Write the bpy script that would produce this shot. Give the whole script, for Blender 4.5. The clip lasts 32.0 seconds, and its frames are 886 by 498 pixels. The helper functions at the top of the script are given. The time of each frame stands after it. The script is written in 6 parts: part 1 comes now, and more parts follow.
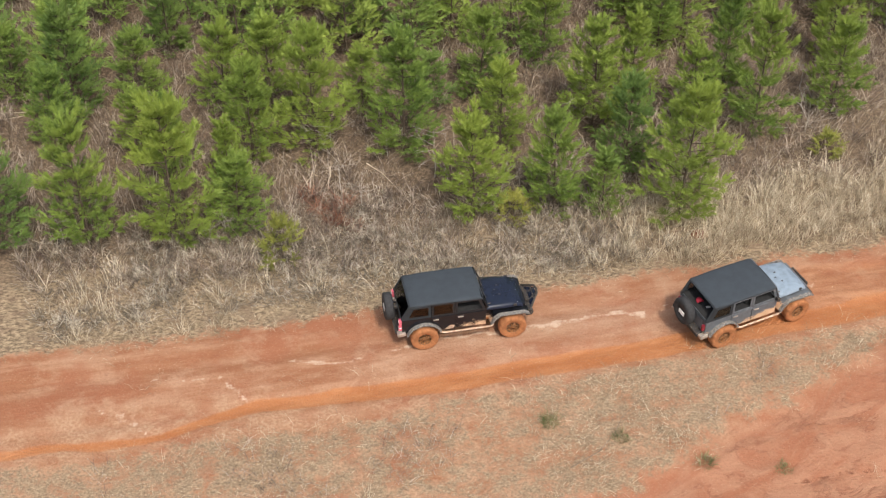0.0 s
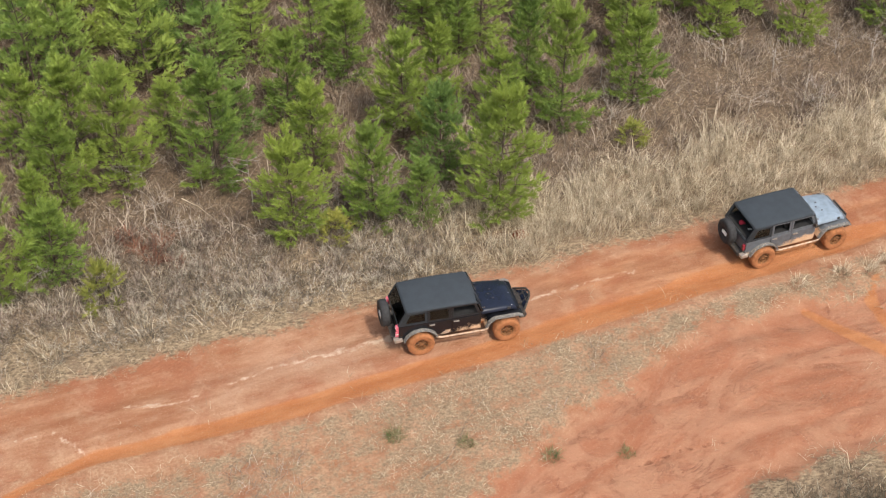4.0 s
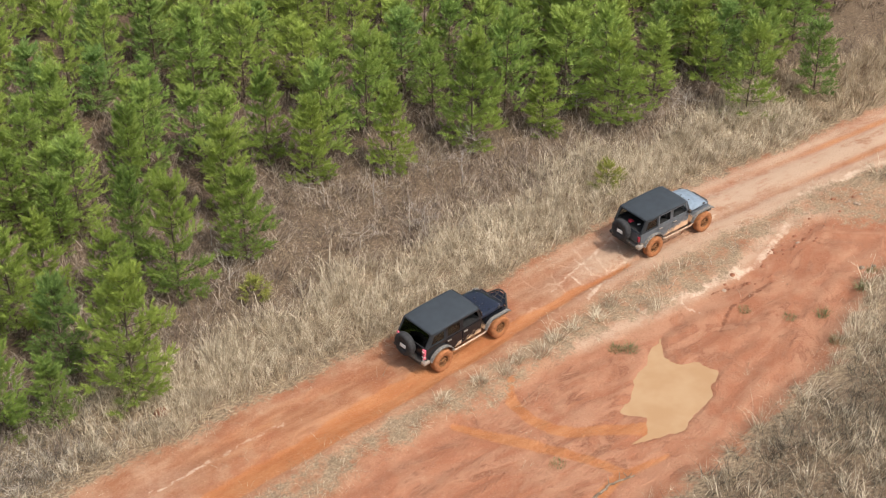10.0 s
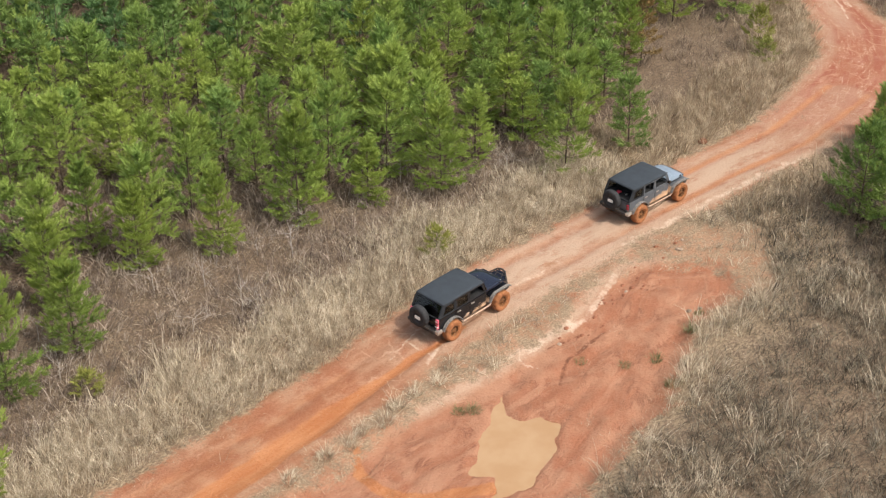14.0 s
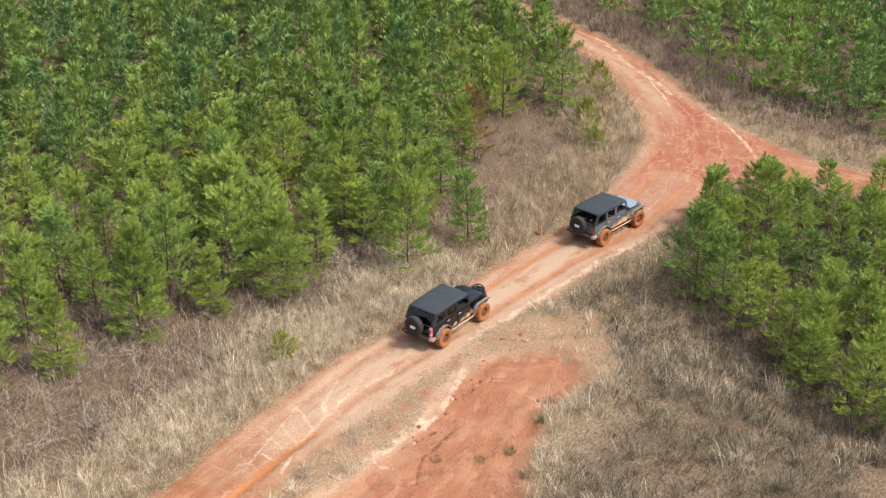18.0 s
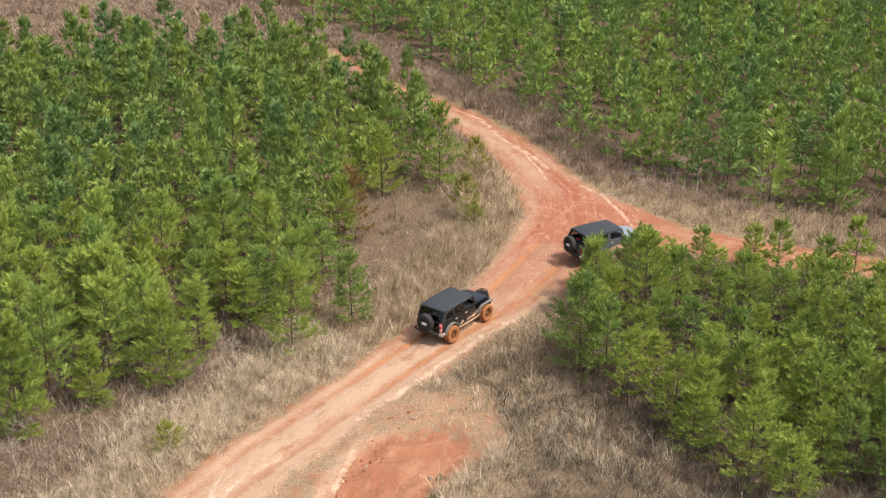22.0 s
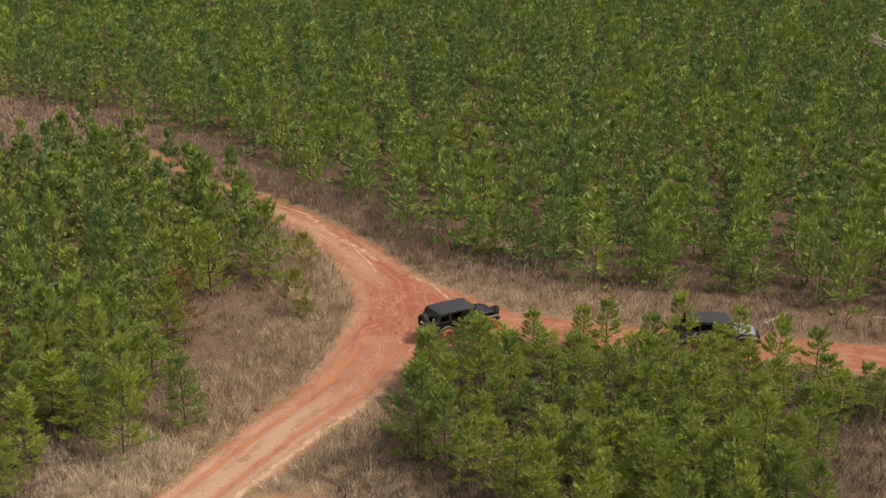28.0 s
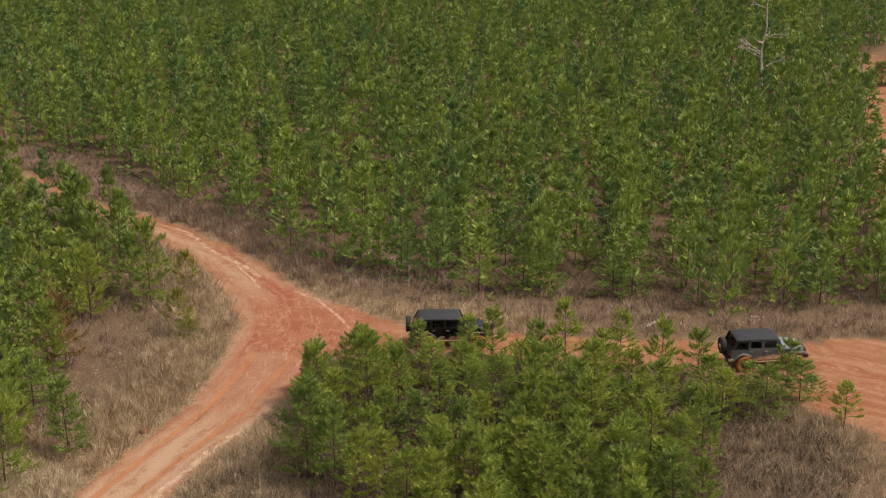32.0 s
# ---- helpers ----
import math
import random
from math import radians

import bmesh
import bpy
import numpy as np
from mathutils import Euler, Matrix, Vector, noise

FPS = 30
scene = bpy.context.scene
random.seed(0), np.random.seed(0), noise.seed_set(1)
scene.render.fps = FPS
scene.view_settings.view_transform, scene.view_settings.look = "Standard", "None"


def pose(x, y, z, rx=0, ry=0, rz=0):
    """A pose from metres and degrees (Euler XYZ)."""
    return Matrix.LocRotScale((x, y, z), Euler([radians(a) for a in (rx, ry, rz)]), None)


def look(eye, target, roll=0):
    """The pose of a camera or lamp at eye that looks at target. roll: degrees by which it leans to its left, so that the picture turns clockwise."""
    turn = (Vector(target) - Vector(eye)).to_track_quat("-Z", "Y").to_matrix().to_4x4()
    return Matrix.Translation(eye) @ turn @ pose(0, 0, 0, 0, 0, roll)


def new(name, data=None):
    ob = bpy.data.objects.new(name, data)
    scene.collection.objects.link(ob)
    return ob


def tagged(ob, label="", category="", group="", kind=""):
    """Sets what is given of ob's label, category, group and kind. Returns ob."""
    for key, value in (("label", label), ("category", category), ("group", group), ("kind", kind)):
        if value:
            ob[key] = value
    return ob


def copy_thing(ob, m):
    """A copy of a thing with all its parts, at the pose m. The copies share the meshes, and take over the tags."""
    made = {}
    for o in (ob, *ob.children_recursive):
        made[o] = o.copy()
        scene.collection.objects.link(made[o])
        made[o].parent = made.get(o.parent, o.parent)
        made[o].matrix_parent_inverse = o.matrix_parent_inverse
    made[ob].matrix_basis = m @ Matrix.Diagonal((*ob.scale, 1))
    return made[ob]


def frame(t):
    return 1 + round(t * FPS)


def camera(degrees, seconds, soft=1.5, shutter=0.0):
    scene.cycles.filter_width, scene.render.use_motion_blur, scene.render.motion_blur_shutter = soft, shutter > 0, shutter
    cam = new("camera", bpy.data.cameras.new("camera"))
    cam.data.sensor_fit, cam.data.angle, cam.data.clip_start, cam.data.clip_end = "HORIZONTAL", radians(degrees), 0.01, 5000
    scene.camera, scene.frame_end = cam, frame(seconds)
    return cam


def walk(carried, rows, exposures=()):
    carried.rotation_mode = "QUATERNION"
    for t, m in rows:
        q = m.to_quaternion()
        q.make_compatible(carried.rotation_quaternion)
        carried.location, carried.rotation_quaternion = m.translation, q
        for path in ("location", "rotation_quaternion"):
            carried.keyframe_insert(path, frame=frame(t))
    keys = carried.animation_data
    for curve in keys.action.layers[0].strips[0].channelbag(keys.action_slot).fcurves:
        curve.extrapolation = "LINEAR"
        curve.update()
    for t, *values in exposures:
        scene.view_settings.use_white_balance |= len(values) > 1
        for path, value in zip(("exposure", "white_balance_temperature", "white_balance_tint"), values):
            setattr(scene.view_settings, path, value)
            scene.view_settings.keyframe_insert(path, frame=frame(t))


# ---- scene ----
EYE = 33.2            # height of the hovering camera over the track
cam = camera(35.0, 32.0, 1.2)
# seconds, turn to the left of +y, tilt up from level; the camera hovers and pans after the cars
PATH = [
    (0, -6.26, -41.69), (0.5, -6.77, -41.59), (1, -7.61, -41.48), (1.5, -8.70, -41.42), (2, -9.92, -41.35),
    (2.5, -11.28, -41.31), (4.5, -17.30, -40.75), (5, -18.90, -40.48), (5.5, -20.58, -40.14), (6, -22.34, -39.66),
    (6.5, -24.23, -39.17), (7, -26.03, -38.56), (7.5, -27.82, -37.85), (8, -29.51, -37.17), (8.5, -31.05, -36.51),
    (9, -32.40, -35.84), (9.5, -33.60, -35.24), (10, -34.68, -34.63), (10.5, -35.67, -34.15), (11, -36.61, -33.78),
    (11.5, -37.50, -33.44), (12, -38.39, -33.14), (12.5, -39.34, -32.89), (13, -40.45, -32.65), (13.5, -41.65, -32.29),
    (14, -42.81, -31.77), (14.5, -43.95, -31.15), (15, -45.05, -30.54), (15.5, -46.04, -29.97), (17.5, -49.40, -28.04),
    (18, -50.09, -27.64), (18.5, -50.73, -27.30), (19, -51.37, -26.90), (19.5, -52.00, -26.50), (20, -52.62, -26.09),
    (20.5, -53.24, -25.72), (21, -53.90, -25.31), (21.5, -54.60, -24.91), (22, -55.39, -24.44), (22.5, -56.15, -24.00),
    (23, -56.90, -23.57), (23.5, -57.62, -23.15), (24, -58.28, -22.78), (24.5, -58.87, -22.44), (25, -59.44, -22.13),
    (25.5, -60.00, -21.83), (27.5, -62.26, -20.80), (28, -62.85, -20.66), (28.5, -63.61, -20.50), (29, -64.33, -20.32),
    (29.5, -64.97, -20.29), (30, -65.60, -20.42), (30.5, -66.20, -20.39), (31, -66.78, -20.32), (31.5, -67.36, -20.24),
    (32, -67.91, -20.16),
]
EXPOSURE = [(0, -0.12, 6500, 10), (13, -0.12, 6500, 10), (18, 0.08, 6500, 10), (21, 0.08, 6700, 11), (23, 0.04, 7000, 13), (25, -0.31, 7500, 15), (28, -0.52, 7900, 17), (32, -0.57, 7900, 17)]
walk(cam, [(t, pose(0, 0, EYE, 90 + tilt, 0, turn)) for t, turn, tilt in PATH], EXPOSURE)

# ---- light ----
SUN_AZ, SUN_EL = radians(165), radians(57)   # clockwise from +y, above level
world = bpy.data.worlds.new("sky")
world.use_nodes = True
scene.world = world
wn = world.node_tree
sky = wn.nodes.new("ShaderNodeTexSky")
sky.sky_type, sky.sun_disc, sky.sun_elevation, sky.sun_rotation = "NISHITA", False, SUN_EL, SUN_AZ
sky.air_density, sky.dust_density, sky.ozone_density = 1.0, 5.0, 0.5
haze = wn.nodes.new("ShaderNodeHueSaturation")
haze.inputs["Saturation"].default_value = 0.55
wn.links.new(sky.outputs["Color"], haze.inputs["Color"])
wn.links.new(haze.outputs["Color"], wn.nodes["Background"].inputs["Color"])
wn.nodes["Background"].inputs["Strength"].default_value = 0.22
sun = new("sun", bpy.data.lights.new("sun", "SUN"))
sun.data.energy, sun.data.angle, sun.data.color = 3.6, radians(4.0), (1.0, 0.93, 0.80)
to_sun = Vector((math.sin(SUN_AZ) * math.cos(SUN_EL), math.cos(SUN_AZ) * math.cos(SUN_EL), math.sin(SUN_EL)))
sun.matrix_world = look(to_sun * 200, (0, 0, 0))


# ---- materials ----
class Mat:
    """A node material with a Principled shader and short ways to add nodes."""

    def __init__(self, name, rough=0.8, metal=0.0, spec=0.3):
        self.m = bpy.data.materials.new(name)
        self.m.use_nodes = True
        self.t = self.m.node_tree
        self.b = self.t.nodes["Principled BSDF"]
        self.b.inputs["Roughness"].default_value = rough
        self.b.inputs["Metallic"].default_value = metal
        self.b.inputs["Specular IOR Level"].default_value = spec
        self.pos = None

    def node(self, kind, **settings):
        n = self.t.nodes.new(kind)
        for key, value in settings.items():
            if key == "operation":
                n.operation = value
            elif key == "blend":
                n.data_type, n.blend_type = "RGBA", value
        return n

    def link(self, a, b):
        self.t.links.new(a, b)

    def where(self, local=False):
        if local:
            return self.t.nodes.new("ShaderNodeTexCoord").outputs["Object"]
        if self.pos is None:
            self.pos = self.t.nodes.new("ShaderNodeNewGeometry").outputs["Position"]
        return self.pos

    def noise(self, scale, detail=4.0, rough=0.6, stretch=None, local=False):
        n = self.t.nodes.new("ShaderNodeTexNoise")
        n.inputs["Scale"].default_value = scale
        n.inputs["Detail"].default_value = detail
        n.inputs["Roughness"].default_value = rough
        src = self.where(local)
        if stretch:
            mp = self.t.nodes.new("ShaderNodeMapping")
            mp.inputs["Scale"].default_value = stretch[:3]
            mp.inputs["Rotation"].default_value = (0, 0, stretch[3] if len(stretch) > 3 else 0)
            self.link(src, mp.inputs["Vector"])
            src = mp.outputs["Vector"]
        self.link(src, n.inputs["Vector"])
        return n.outputs["Fac"]

    def ramp(self, value, lo, hi, a=0.0, b=1.0):
        n = self.t.nodes.new("ShaderNodeMapRange")
        n.interpolation_type = "SMOOTHSTEP"
        for k, v in (("From Min", lo), ("From Max", hi), ("To Min", a), ("To Max", b)):
            n.inputs[k].default_value = v
        self.link(value, n.inputs["Value"])
        return n.outputs["Result"]

    def math(self, op, a, b):
        n = self.t.nodes.new("ShaderNodeMath")
        n.operation = op
        for k, v in enumerate((a, b)):
            if isinstance(v, (int, float)):
                n.inputs[k].default_value = v
            else:
                self.link(v, n.inputs[k])
        return n.outputs[0]

    def mix(self, fac, a, b):
        n = self.t.nodes.new("ShaderNodeMix")
        n.data_type = "RGBA"
        for k, v in ((0, fac), (6, a), (7, b)):
            if isinstance(v, (int, float)):
                n.inputs[k].default_value = v
            elif isinstance(v, tuple):
                n.inputs[k].default_value = (*v, 1)
            else:
                self.link(v, n.inputs[k])
        return n.outputs[2]

    def attr(self, name):
        n = self.t.nodes.new("ShaderNodeAttribute")
        n.attribute_name = name
        return n.outputs["Fac"]

    def color(self, c):
        if isinstance(c, tuple):
            self.b.inputs["Base Color"].default_value = (*c, 1)
        else:
            self.link(c, self.b.inputs["Base Color"])

    def bump(self, value, strength, distance):
        n = self.t.nodes.new("ShaderNodeBump")
        n.inputs["Strength"].default_value = strength
        n.inputs["Distance"].default_value = distance
        self.link(value, n.inputs["Height"])
        self.link(n.outputs["Normal"], self.b.inputs["Normal"])

    def leafy(self, amount):
        """Lets light through thin leaves and blades."""
        tr = self.t.nodes.new("ShaderNodeBsdfTranslucent")
        mx = self.t.nodes.new("ShaderNodeMixShader")
        mx.inputs[0].default_value = amount
        src = self.b.inputs["Base Color"]
        if src.is_linked:
            self.link(src.links[0].from_socket, tr.inputs["Color"])
        else:
            tr.inputs["Color"].default_value = src.default_value
        out = self.t.nodes["Material Output"]
        self.link(self.b.outputs[0], mx.inputs[1])
        self.link(tr.outputs[0], mx.inputs[2])
        self.link(mx.outputs[0], out.inputs["Surface"])


def soil_material():
    m = Mat("red_clay_and_litter", 0.95, 0, 0.15)
    fine, mid, big = m.noise(9.0, 6), m.noise(1.6, 5), m.noise(0.28, 3)
    lane = m.t.nodes.new("ShaderNodeCombineXYZ")
    m.link(m.math("MULTIPLY", m.attr("run"), 0.42), lane.inputs["X"])
    m.link(m.math("MULTIPLY", m.attr("off"), 1.8), lane.inputs["Y"])
    grain = m.t.nodes.new("ShaderNodeTexNoise")
    grain.inputs["Scale"].default_value = 1.0
    grain.inputs["Detail"].default_value = 6
    grain.inputs["Roughness"].default_value = 0.62
    m.link(lane.outputs[0], grain.inputs["Vector"])
    loose = m.noise(0.8, 6, 0.65, (0.8, 1.6, 1.0, 0.5))
    pick = m.t.nodes.new("ShaderNodeMix")
    m.link(m.attr("trail"), pick.inputs[0])
    m.link(loose, pick.inputs[2])
    m.link(grain.outputs["Fac"], pick.inputs[3])
    streak = pick.outputs[0]
    ring = m.t.nodes.new("ShaderNodeCombineXYZ")
    spot = m.t.nodes.new("ShaderNodeSeparateXYZ")
    m.link(m.where(), spot.inputs[0])
    m.link(m.math("MULTIPLY", spot.outputs["X"], 0.42), ring.inputs["X"])
    m.link(m.math("MULTIPLY", spot.outputs["Y"], 0.42), ring.inputs["Y"])
    m.link(m.math("MULTIPLY", m.attr("inset"), 1.1), ring.inputs["Z"])
    smear = m.t.nodes.new("ShaderNodeTexNoise")
    smear.inputs["Scale"].default_value = 0.9
    smear.inputs["Detail"].default_value = 7
    smear.inputs["Roughness"].default_value = 0.66
    smear.inputs["Distortion"].default_value = 1.1
    m.link(ring.outputs[0], smear.inputs["Vector"])
    swirl = smear.outputs["Fac"]
    clay = m.mix(m.ramp(streak, 0.35, 0.65), (0.252, 0.110, 0.058), (0.318, 0.168, 0.102))
    clay = m.mix(m.ramp(big, 0.45, 0.62, 0, 0.75), clay, (0.257, 0.100, 0.054))
    clay = m.mix(m.math("MULTIPLY", m.ramp(m.math("ADD", m.math("MULTIPLY", m.noise(0.9, 6, 0.7), 0.5), m.math("MULTIPLY", streak, 0.5)), 0.48, 0.66), 0.6), clay, (0.41, 0.255, 0.170))
    clay = m.mix(m.ramp(m.noise(0.45, 6, 0.7), 0.48, 0.64, 0, 0.5), clay, (0.345, 0.205, 0.132))
    clay = m.mix(m.ramp(m.noise(2.4, 6, 0.75), 0.54, 0.72, 0, 0.45), clay, (0.20, 0.075, 0.042))
    red = m.mix(m.ramp(swirl, 0.38, 0.62), (0.284, 0.118, 0.067), (0.330, 0.164, 0.101))
    red = m.mix(m.ramp(m.noise(0.5, 6, 0.7), 0.45, 0.68, 0, 0.6), red, (0.358, 0.196, 0.124))
    red = m.mix(m.ramp(m.noise(3.2, 6, 0.75), 0.52, 0.75, 0, 0.2), red, (0.235, 0.085, 0.050))
    crease = m.ramp(m.math("ABSOLUTE", m.math("SUBTRACT", swirl, 0.5), 0), 0.003, 0.022, 1, 0)
    crease = m.math("MULTIPLY", crease, m.ramp(m.noise(0.7, 4, 0.7), 0.44, 0.60))
    red = m.mix(m.math("MULTIPLY", crease, 0.42), red, (0.165, 0.062, 0.040))
    clay = m.mix(m.math("MULTIPLY", m.attr("verge"), m.ramp(m.noise(0.9, 6, 0.7), 0.40, 0.64, 0.1, 0.75)), clay, m.mix(m.ramp(fine, 0.4, 0.6), (0.30, 0.165, 0.098), (0.40, 0.265, 0.172)))
    clay = m.mix(m.attr("mud"), clay, red)
    clay = m.mix(m.math("MULTIPLY", m.attr("red"), m.ramp(streak, 0.3, 0.6, 0.9, 0.5)), clay, (0.275, 0.092, 0.053))
    clay = m.mix(m.math("MULTIPLY", m.attr("chalk"), m.ramp(m.noise(1.5, 7, 0.8), 0.50, 0.62, 0, 0.8)), clay, (0.44, 0.325, 0.245))
    clay = m.mix(m.math("MULTIPLY", m.attr("chalk"), m.ramp(m.noise(1.0, 6, 0.75), 0.52, 0.62, 0, 0.65)), clay, (0.310, 0.128, 0.066))
    # blotches and pale wisps drawn out along the tracks
    fib = m.t.nodes.new("ShaderNodeCombineXYZ")
    m.link(m.math("MULTIPLY", m.attr("run"), 0.30), fib.inputs["X"])
    m.link(m.math("MULTIPLY", m.attr("off"), 1.5), fib.inputs["Y"])
    thread = m.t.nodes.new("ShaderNodeTexNoise")
    for k, v in (("Scale", 1.15), ("Detail", 5), ("Roughness", 0.68), ("Distortion", 0.9)):
        thread.inputs[k].default_value = v
    m.link(fib.outputs[0], thread.inputs["Vector"])
    clay = m.mix(m.math("MULTIPLY", m.attr("wisp"), m.ramp(thread.outputs["Fac"], 0.48, 0.62, 0, 0.75)), clay, (0.252, 0.074, 0.048))
    clay = m.mix(m.math("MULTIPLY", m.attr("wisp"), m.ramp(m.noise(0.7, 6, 0.75), 0.50, 0.66, 0, 0.5)), clay, (0.365, 0.180, 0.128))
    hair = m.ramp(m.math("ABSOLUTE", m.math("SUBTRACT", thread.outputs["Fac"], 0.47), 0), 0.002, 0.020, 1, 0)
    hair = m.math("MULTIPLY", hair, m.ramp(m.noise(1.1, 5, 0.75), 0.46, 0.60))
    clay = m.mix(m.math("MULTIPLY", hair, m.math("MULTIPLY", m.attr("wisp"), 0.75)), clay, (0.56, 0.40, 0.31))
    # pale chalky skin and the crack lines in it
    vor = m.t.nodes.new("ShaderNodeTexVoronoi")
    vor.feature = "DISTANCE_TO_EDGE"
    vor.inputs["Scale"].default_value = 0.62
    warp = m.t.nodes.new("ShaderNodeVectorMath")
    warp.operation = "ADD"
    wob = m.t.nodes.new("ShaderNodeTexNoise")
    wob.inputs["Scale"].default_value = 1.1
    wob.inputs["Detail"].default_value = 5
    m.link(m.where(), wob.inputs["Vector"])
    m.link(m.where(), warp.inputs[0])
    m.link(wob.outputs["Color"], warp.inputs[1])
    m.link(warp.outputs[0], vor.inputs["Vector"])
    line = m.ramp(vor.outputs["Distance"], 0.008, 0.05, 1, 0)
    line = m.math("MULTIPLY", line, m.ramp(m.noise(0.45, 3), 0.42, 0.56))
    clay = m.mix(m.math("MULTIPLY", line, m.attr("crack")), clay, (0.56, 0.38, 0.265))
    chalk = m.math("MULTIPLY", m.attr("chalk"), m.ramp(m.math("ADD", m.math("MULTIPLY", mid, 0.45), streak), 0.42, 0.76))
    clay = m.mix(chalk, clay, (0.405, 0.285, 0.205))
    veil = m.ramp(m.math("ADD", m.attr("crust"), m.math("MULTIPLY", m.math("SUBTRACT", m.noise(2.6, 6, 0.75), 0.5), 1.5)), 0.5, 1.1, 0.0, 0.85)
    veil = m.math("MULTIPLY", veil, m.ramp(m.noise(1.3, 6, 0.75), 0.40, 0.58, 0.25, 1.0))
    clay = m.mix(veil, clay, (0.53, 0.405, 0.31))
    cut = m.ramp(m.math("ADD", m.attr("groove"), m.math("MULTIPLY", m.math("SUBTRACT", m.noise(3.0, 5, 0.75), 0.5), 2.4)), 0.6, 1.1)
    clay = m.mix(cut, clay, (0.16, 0.065, 0.037))
    wet = m.ramp(m.math("ADD", m.attr("wet"), m.math("MULTIPLY", m.math("SUBTRACT", streak, 0.5), 0.7)), 0.35, 0.85, 0.0, 0.9)
    clay = m.mix(wet, clay, m.mix(m.ramp(streak, 0.35, 0.7), (0.325, 0.120, 0.045), (0.395, 0.172, 0.074)))
    # straw, litter and dark duff beside the track
    straw = m.noise(6.0, 7, 0.8, (0.8, 1.5, 1.0, 0.6))
    duff = m.mix(m.ramp(straw, 0.40, 0.62), (0.115, 0.084, 0.056), (0.37, 0.285, 0.190))
    duff = m.mix(m.ramp(mid, 0.45, 0.7, 0, 0.6), duff, (0.185, 0.125, 0.088))
    duff = m.mix(m.math("MULTIPLY", m.attr("verge"), m.ramp(straw, 0.3, 0.6, 0.35, 0.85)), duff, m.mix(m.ramp(m.noise(13.0, 6, 0.8), 0.38, 0.62), (0.165, 0.115, 0.076), (0.385, 0.285, 0.190)))
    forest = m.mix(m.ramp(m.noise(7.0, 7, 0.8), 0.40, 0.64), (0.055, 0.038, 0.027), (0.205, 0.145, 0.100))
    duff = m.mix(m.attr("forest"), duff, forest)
    bare = m.math("ADD", m.attr("dirt"), m.math("ADD", m.math("MULTIPLY", m.math("SUBTRACT", mid, 0.5), 1.2),
                                                m.math("MULTIPLY", m.math("SUBTRACT", fine, 0.5), 0.9)))
    # crumbs and small clods, lighter and darker than the skin
    crumb = m.noise(16.0, 5, 0.8)
    clay = m.mix(m.ramp(crumb, 0.56, 0.72, 0, 0.5), clay, (0.155, 0.068, 0.042))
    clay = m.mix(m.ramp(crumb, 0.45, 0.30, 0, 0.5), clay, (0.47, 0.33, 0.235))
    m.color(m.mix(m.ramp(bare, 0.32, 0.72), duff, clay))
    m.link(m.ramp(wet, 0, 1, 0.95, 0.5), m.b.inputs["Roughness"])
    m.bump(m.math("ADD", m.math("ADD", m.math("MULTIPLY", fine, 1.5), m.math("MULTIPLY", streak, 0.7)), m.math("ADD", big, m.math("MULTIPLY", m.math("SUBTRACT", m.math("MULTIPLY", swirl, 1.4), m.math("MULTIPLY", crease, 0.35)), m.attr("mud")))), 0.7, 0.08)
    return m.m


def blade_material(name, dark, mid, light, through_=0.25, scale=0.35):
    m = Mat(name, 0.7, 0, 0.2)
    island = m.t.nodes.new("ShaderNodeNewGeometry").outputs["Random Per Island"]
    c = m.mix(m.ramp(island, 0, 0.55), dark, mid)
    c = m.mix(m.ramp(island, 0.45, 1.0), c, light)
    c = m.mix(m.ramp(m.noise(scale, 3), 0.4, 0.75, 0.0, 0.4), c, dark)
    clump = m.noise(2.3, 3, 0.6)
    c = m.mix(m.ramp(clump, 0.50, 0.36, 0.0, 0.75), c, dark)
    c = m.mix(m.ramp(clump, 0.52, 0.66, 0.0, 0.7), c, light)
    m.color(c)
    m.leafy(through_)
    return m.m


def needle_material(name, deep, bright, yellow, grain=0.12, through_=0.26):
    m = Mat(name, 0.55, 0, 0.25)
    island = m.t.nodes.new("ShaderNodeNewGeometry").outputs["Random Per Island"]
    own = m.t.nodes.new("ShaderNodeObjectInfo").outputs["Random"]
    mixed = m.math("ADD", m.math("MULTIPLY", m.attr("tone"), 1 - grain), m.math("MULTIPLY", island, grain))
    c = m.mix(m.ramp(mixed, 0.1, 0.85), deep, bright)
    c = m.mix(m.ramp(m.noise(0.22, 2), 0.4, 0.65, 0.0, 0.5), c, yellow)
    cool = (deep[0] * 1.0, deep[1] * 1.1, deep[2] * 1.5)
    c = m.mix(m.ramp(own, 0.3, 1.0, 0.0, 0.5), c, yellow)
    c = m.mix(m.ramp(own, 0.35, 0.0, 0.0, 0.45), c, cool)
    c = m.mix(m.ramp(m.attr("tint"), 0.5, 1.0, 0.0, 0.8), c, yellow)
    c = m.mix(m.ramp(m.attr("tint"), 0.45, 0.0, 0.0, 0.65), c, cool)
    m.color(c)
    m.leafy(through_)
    return m.m


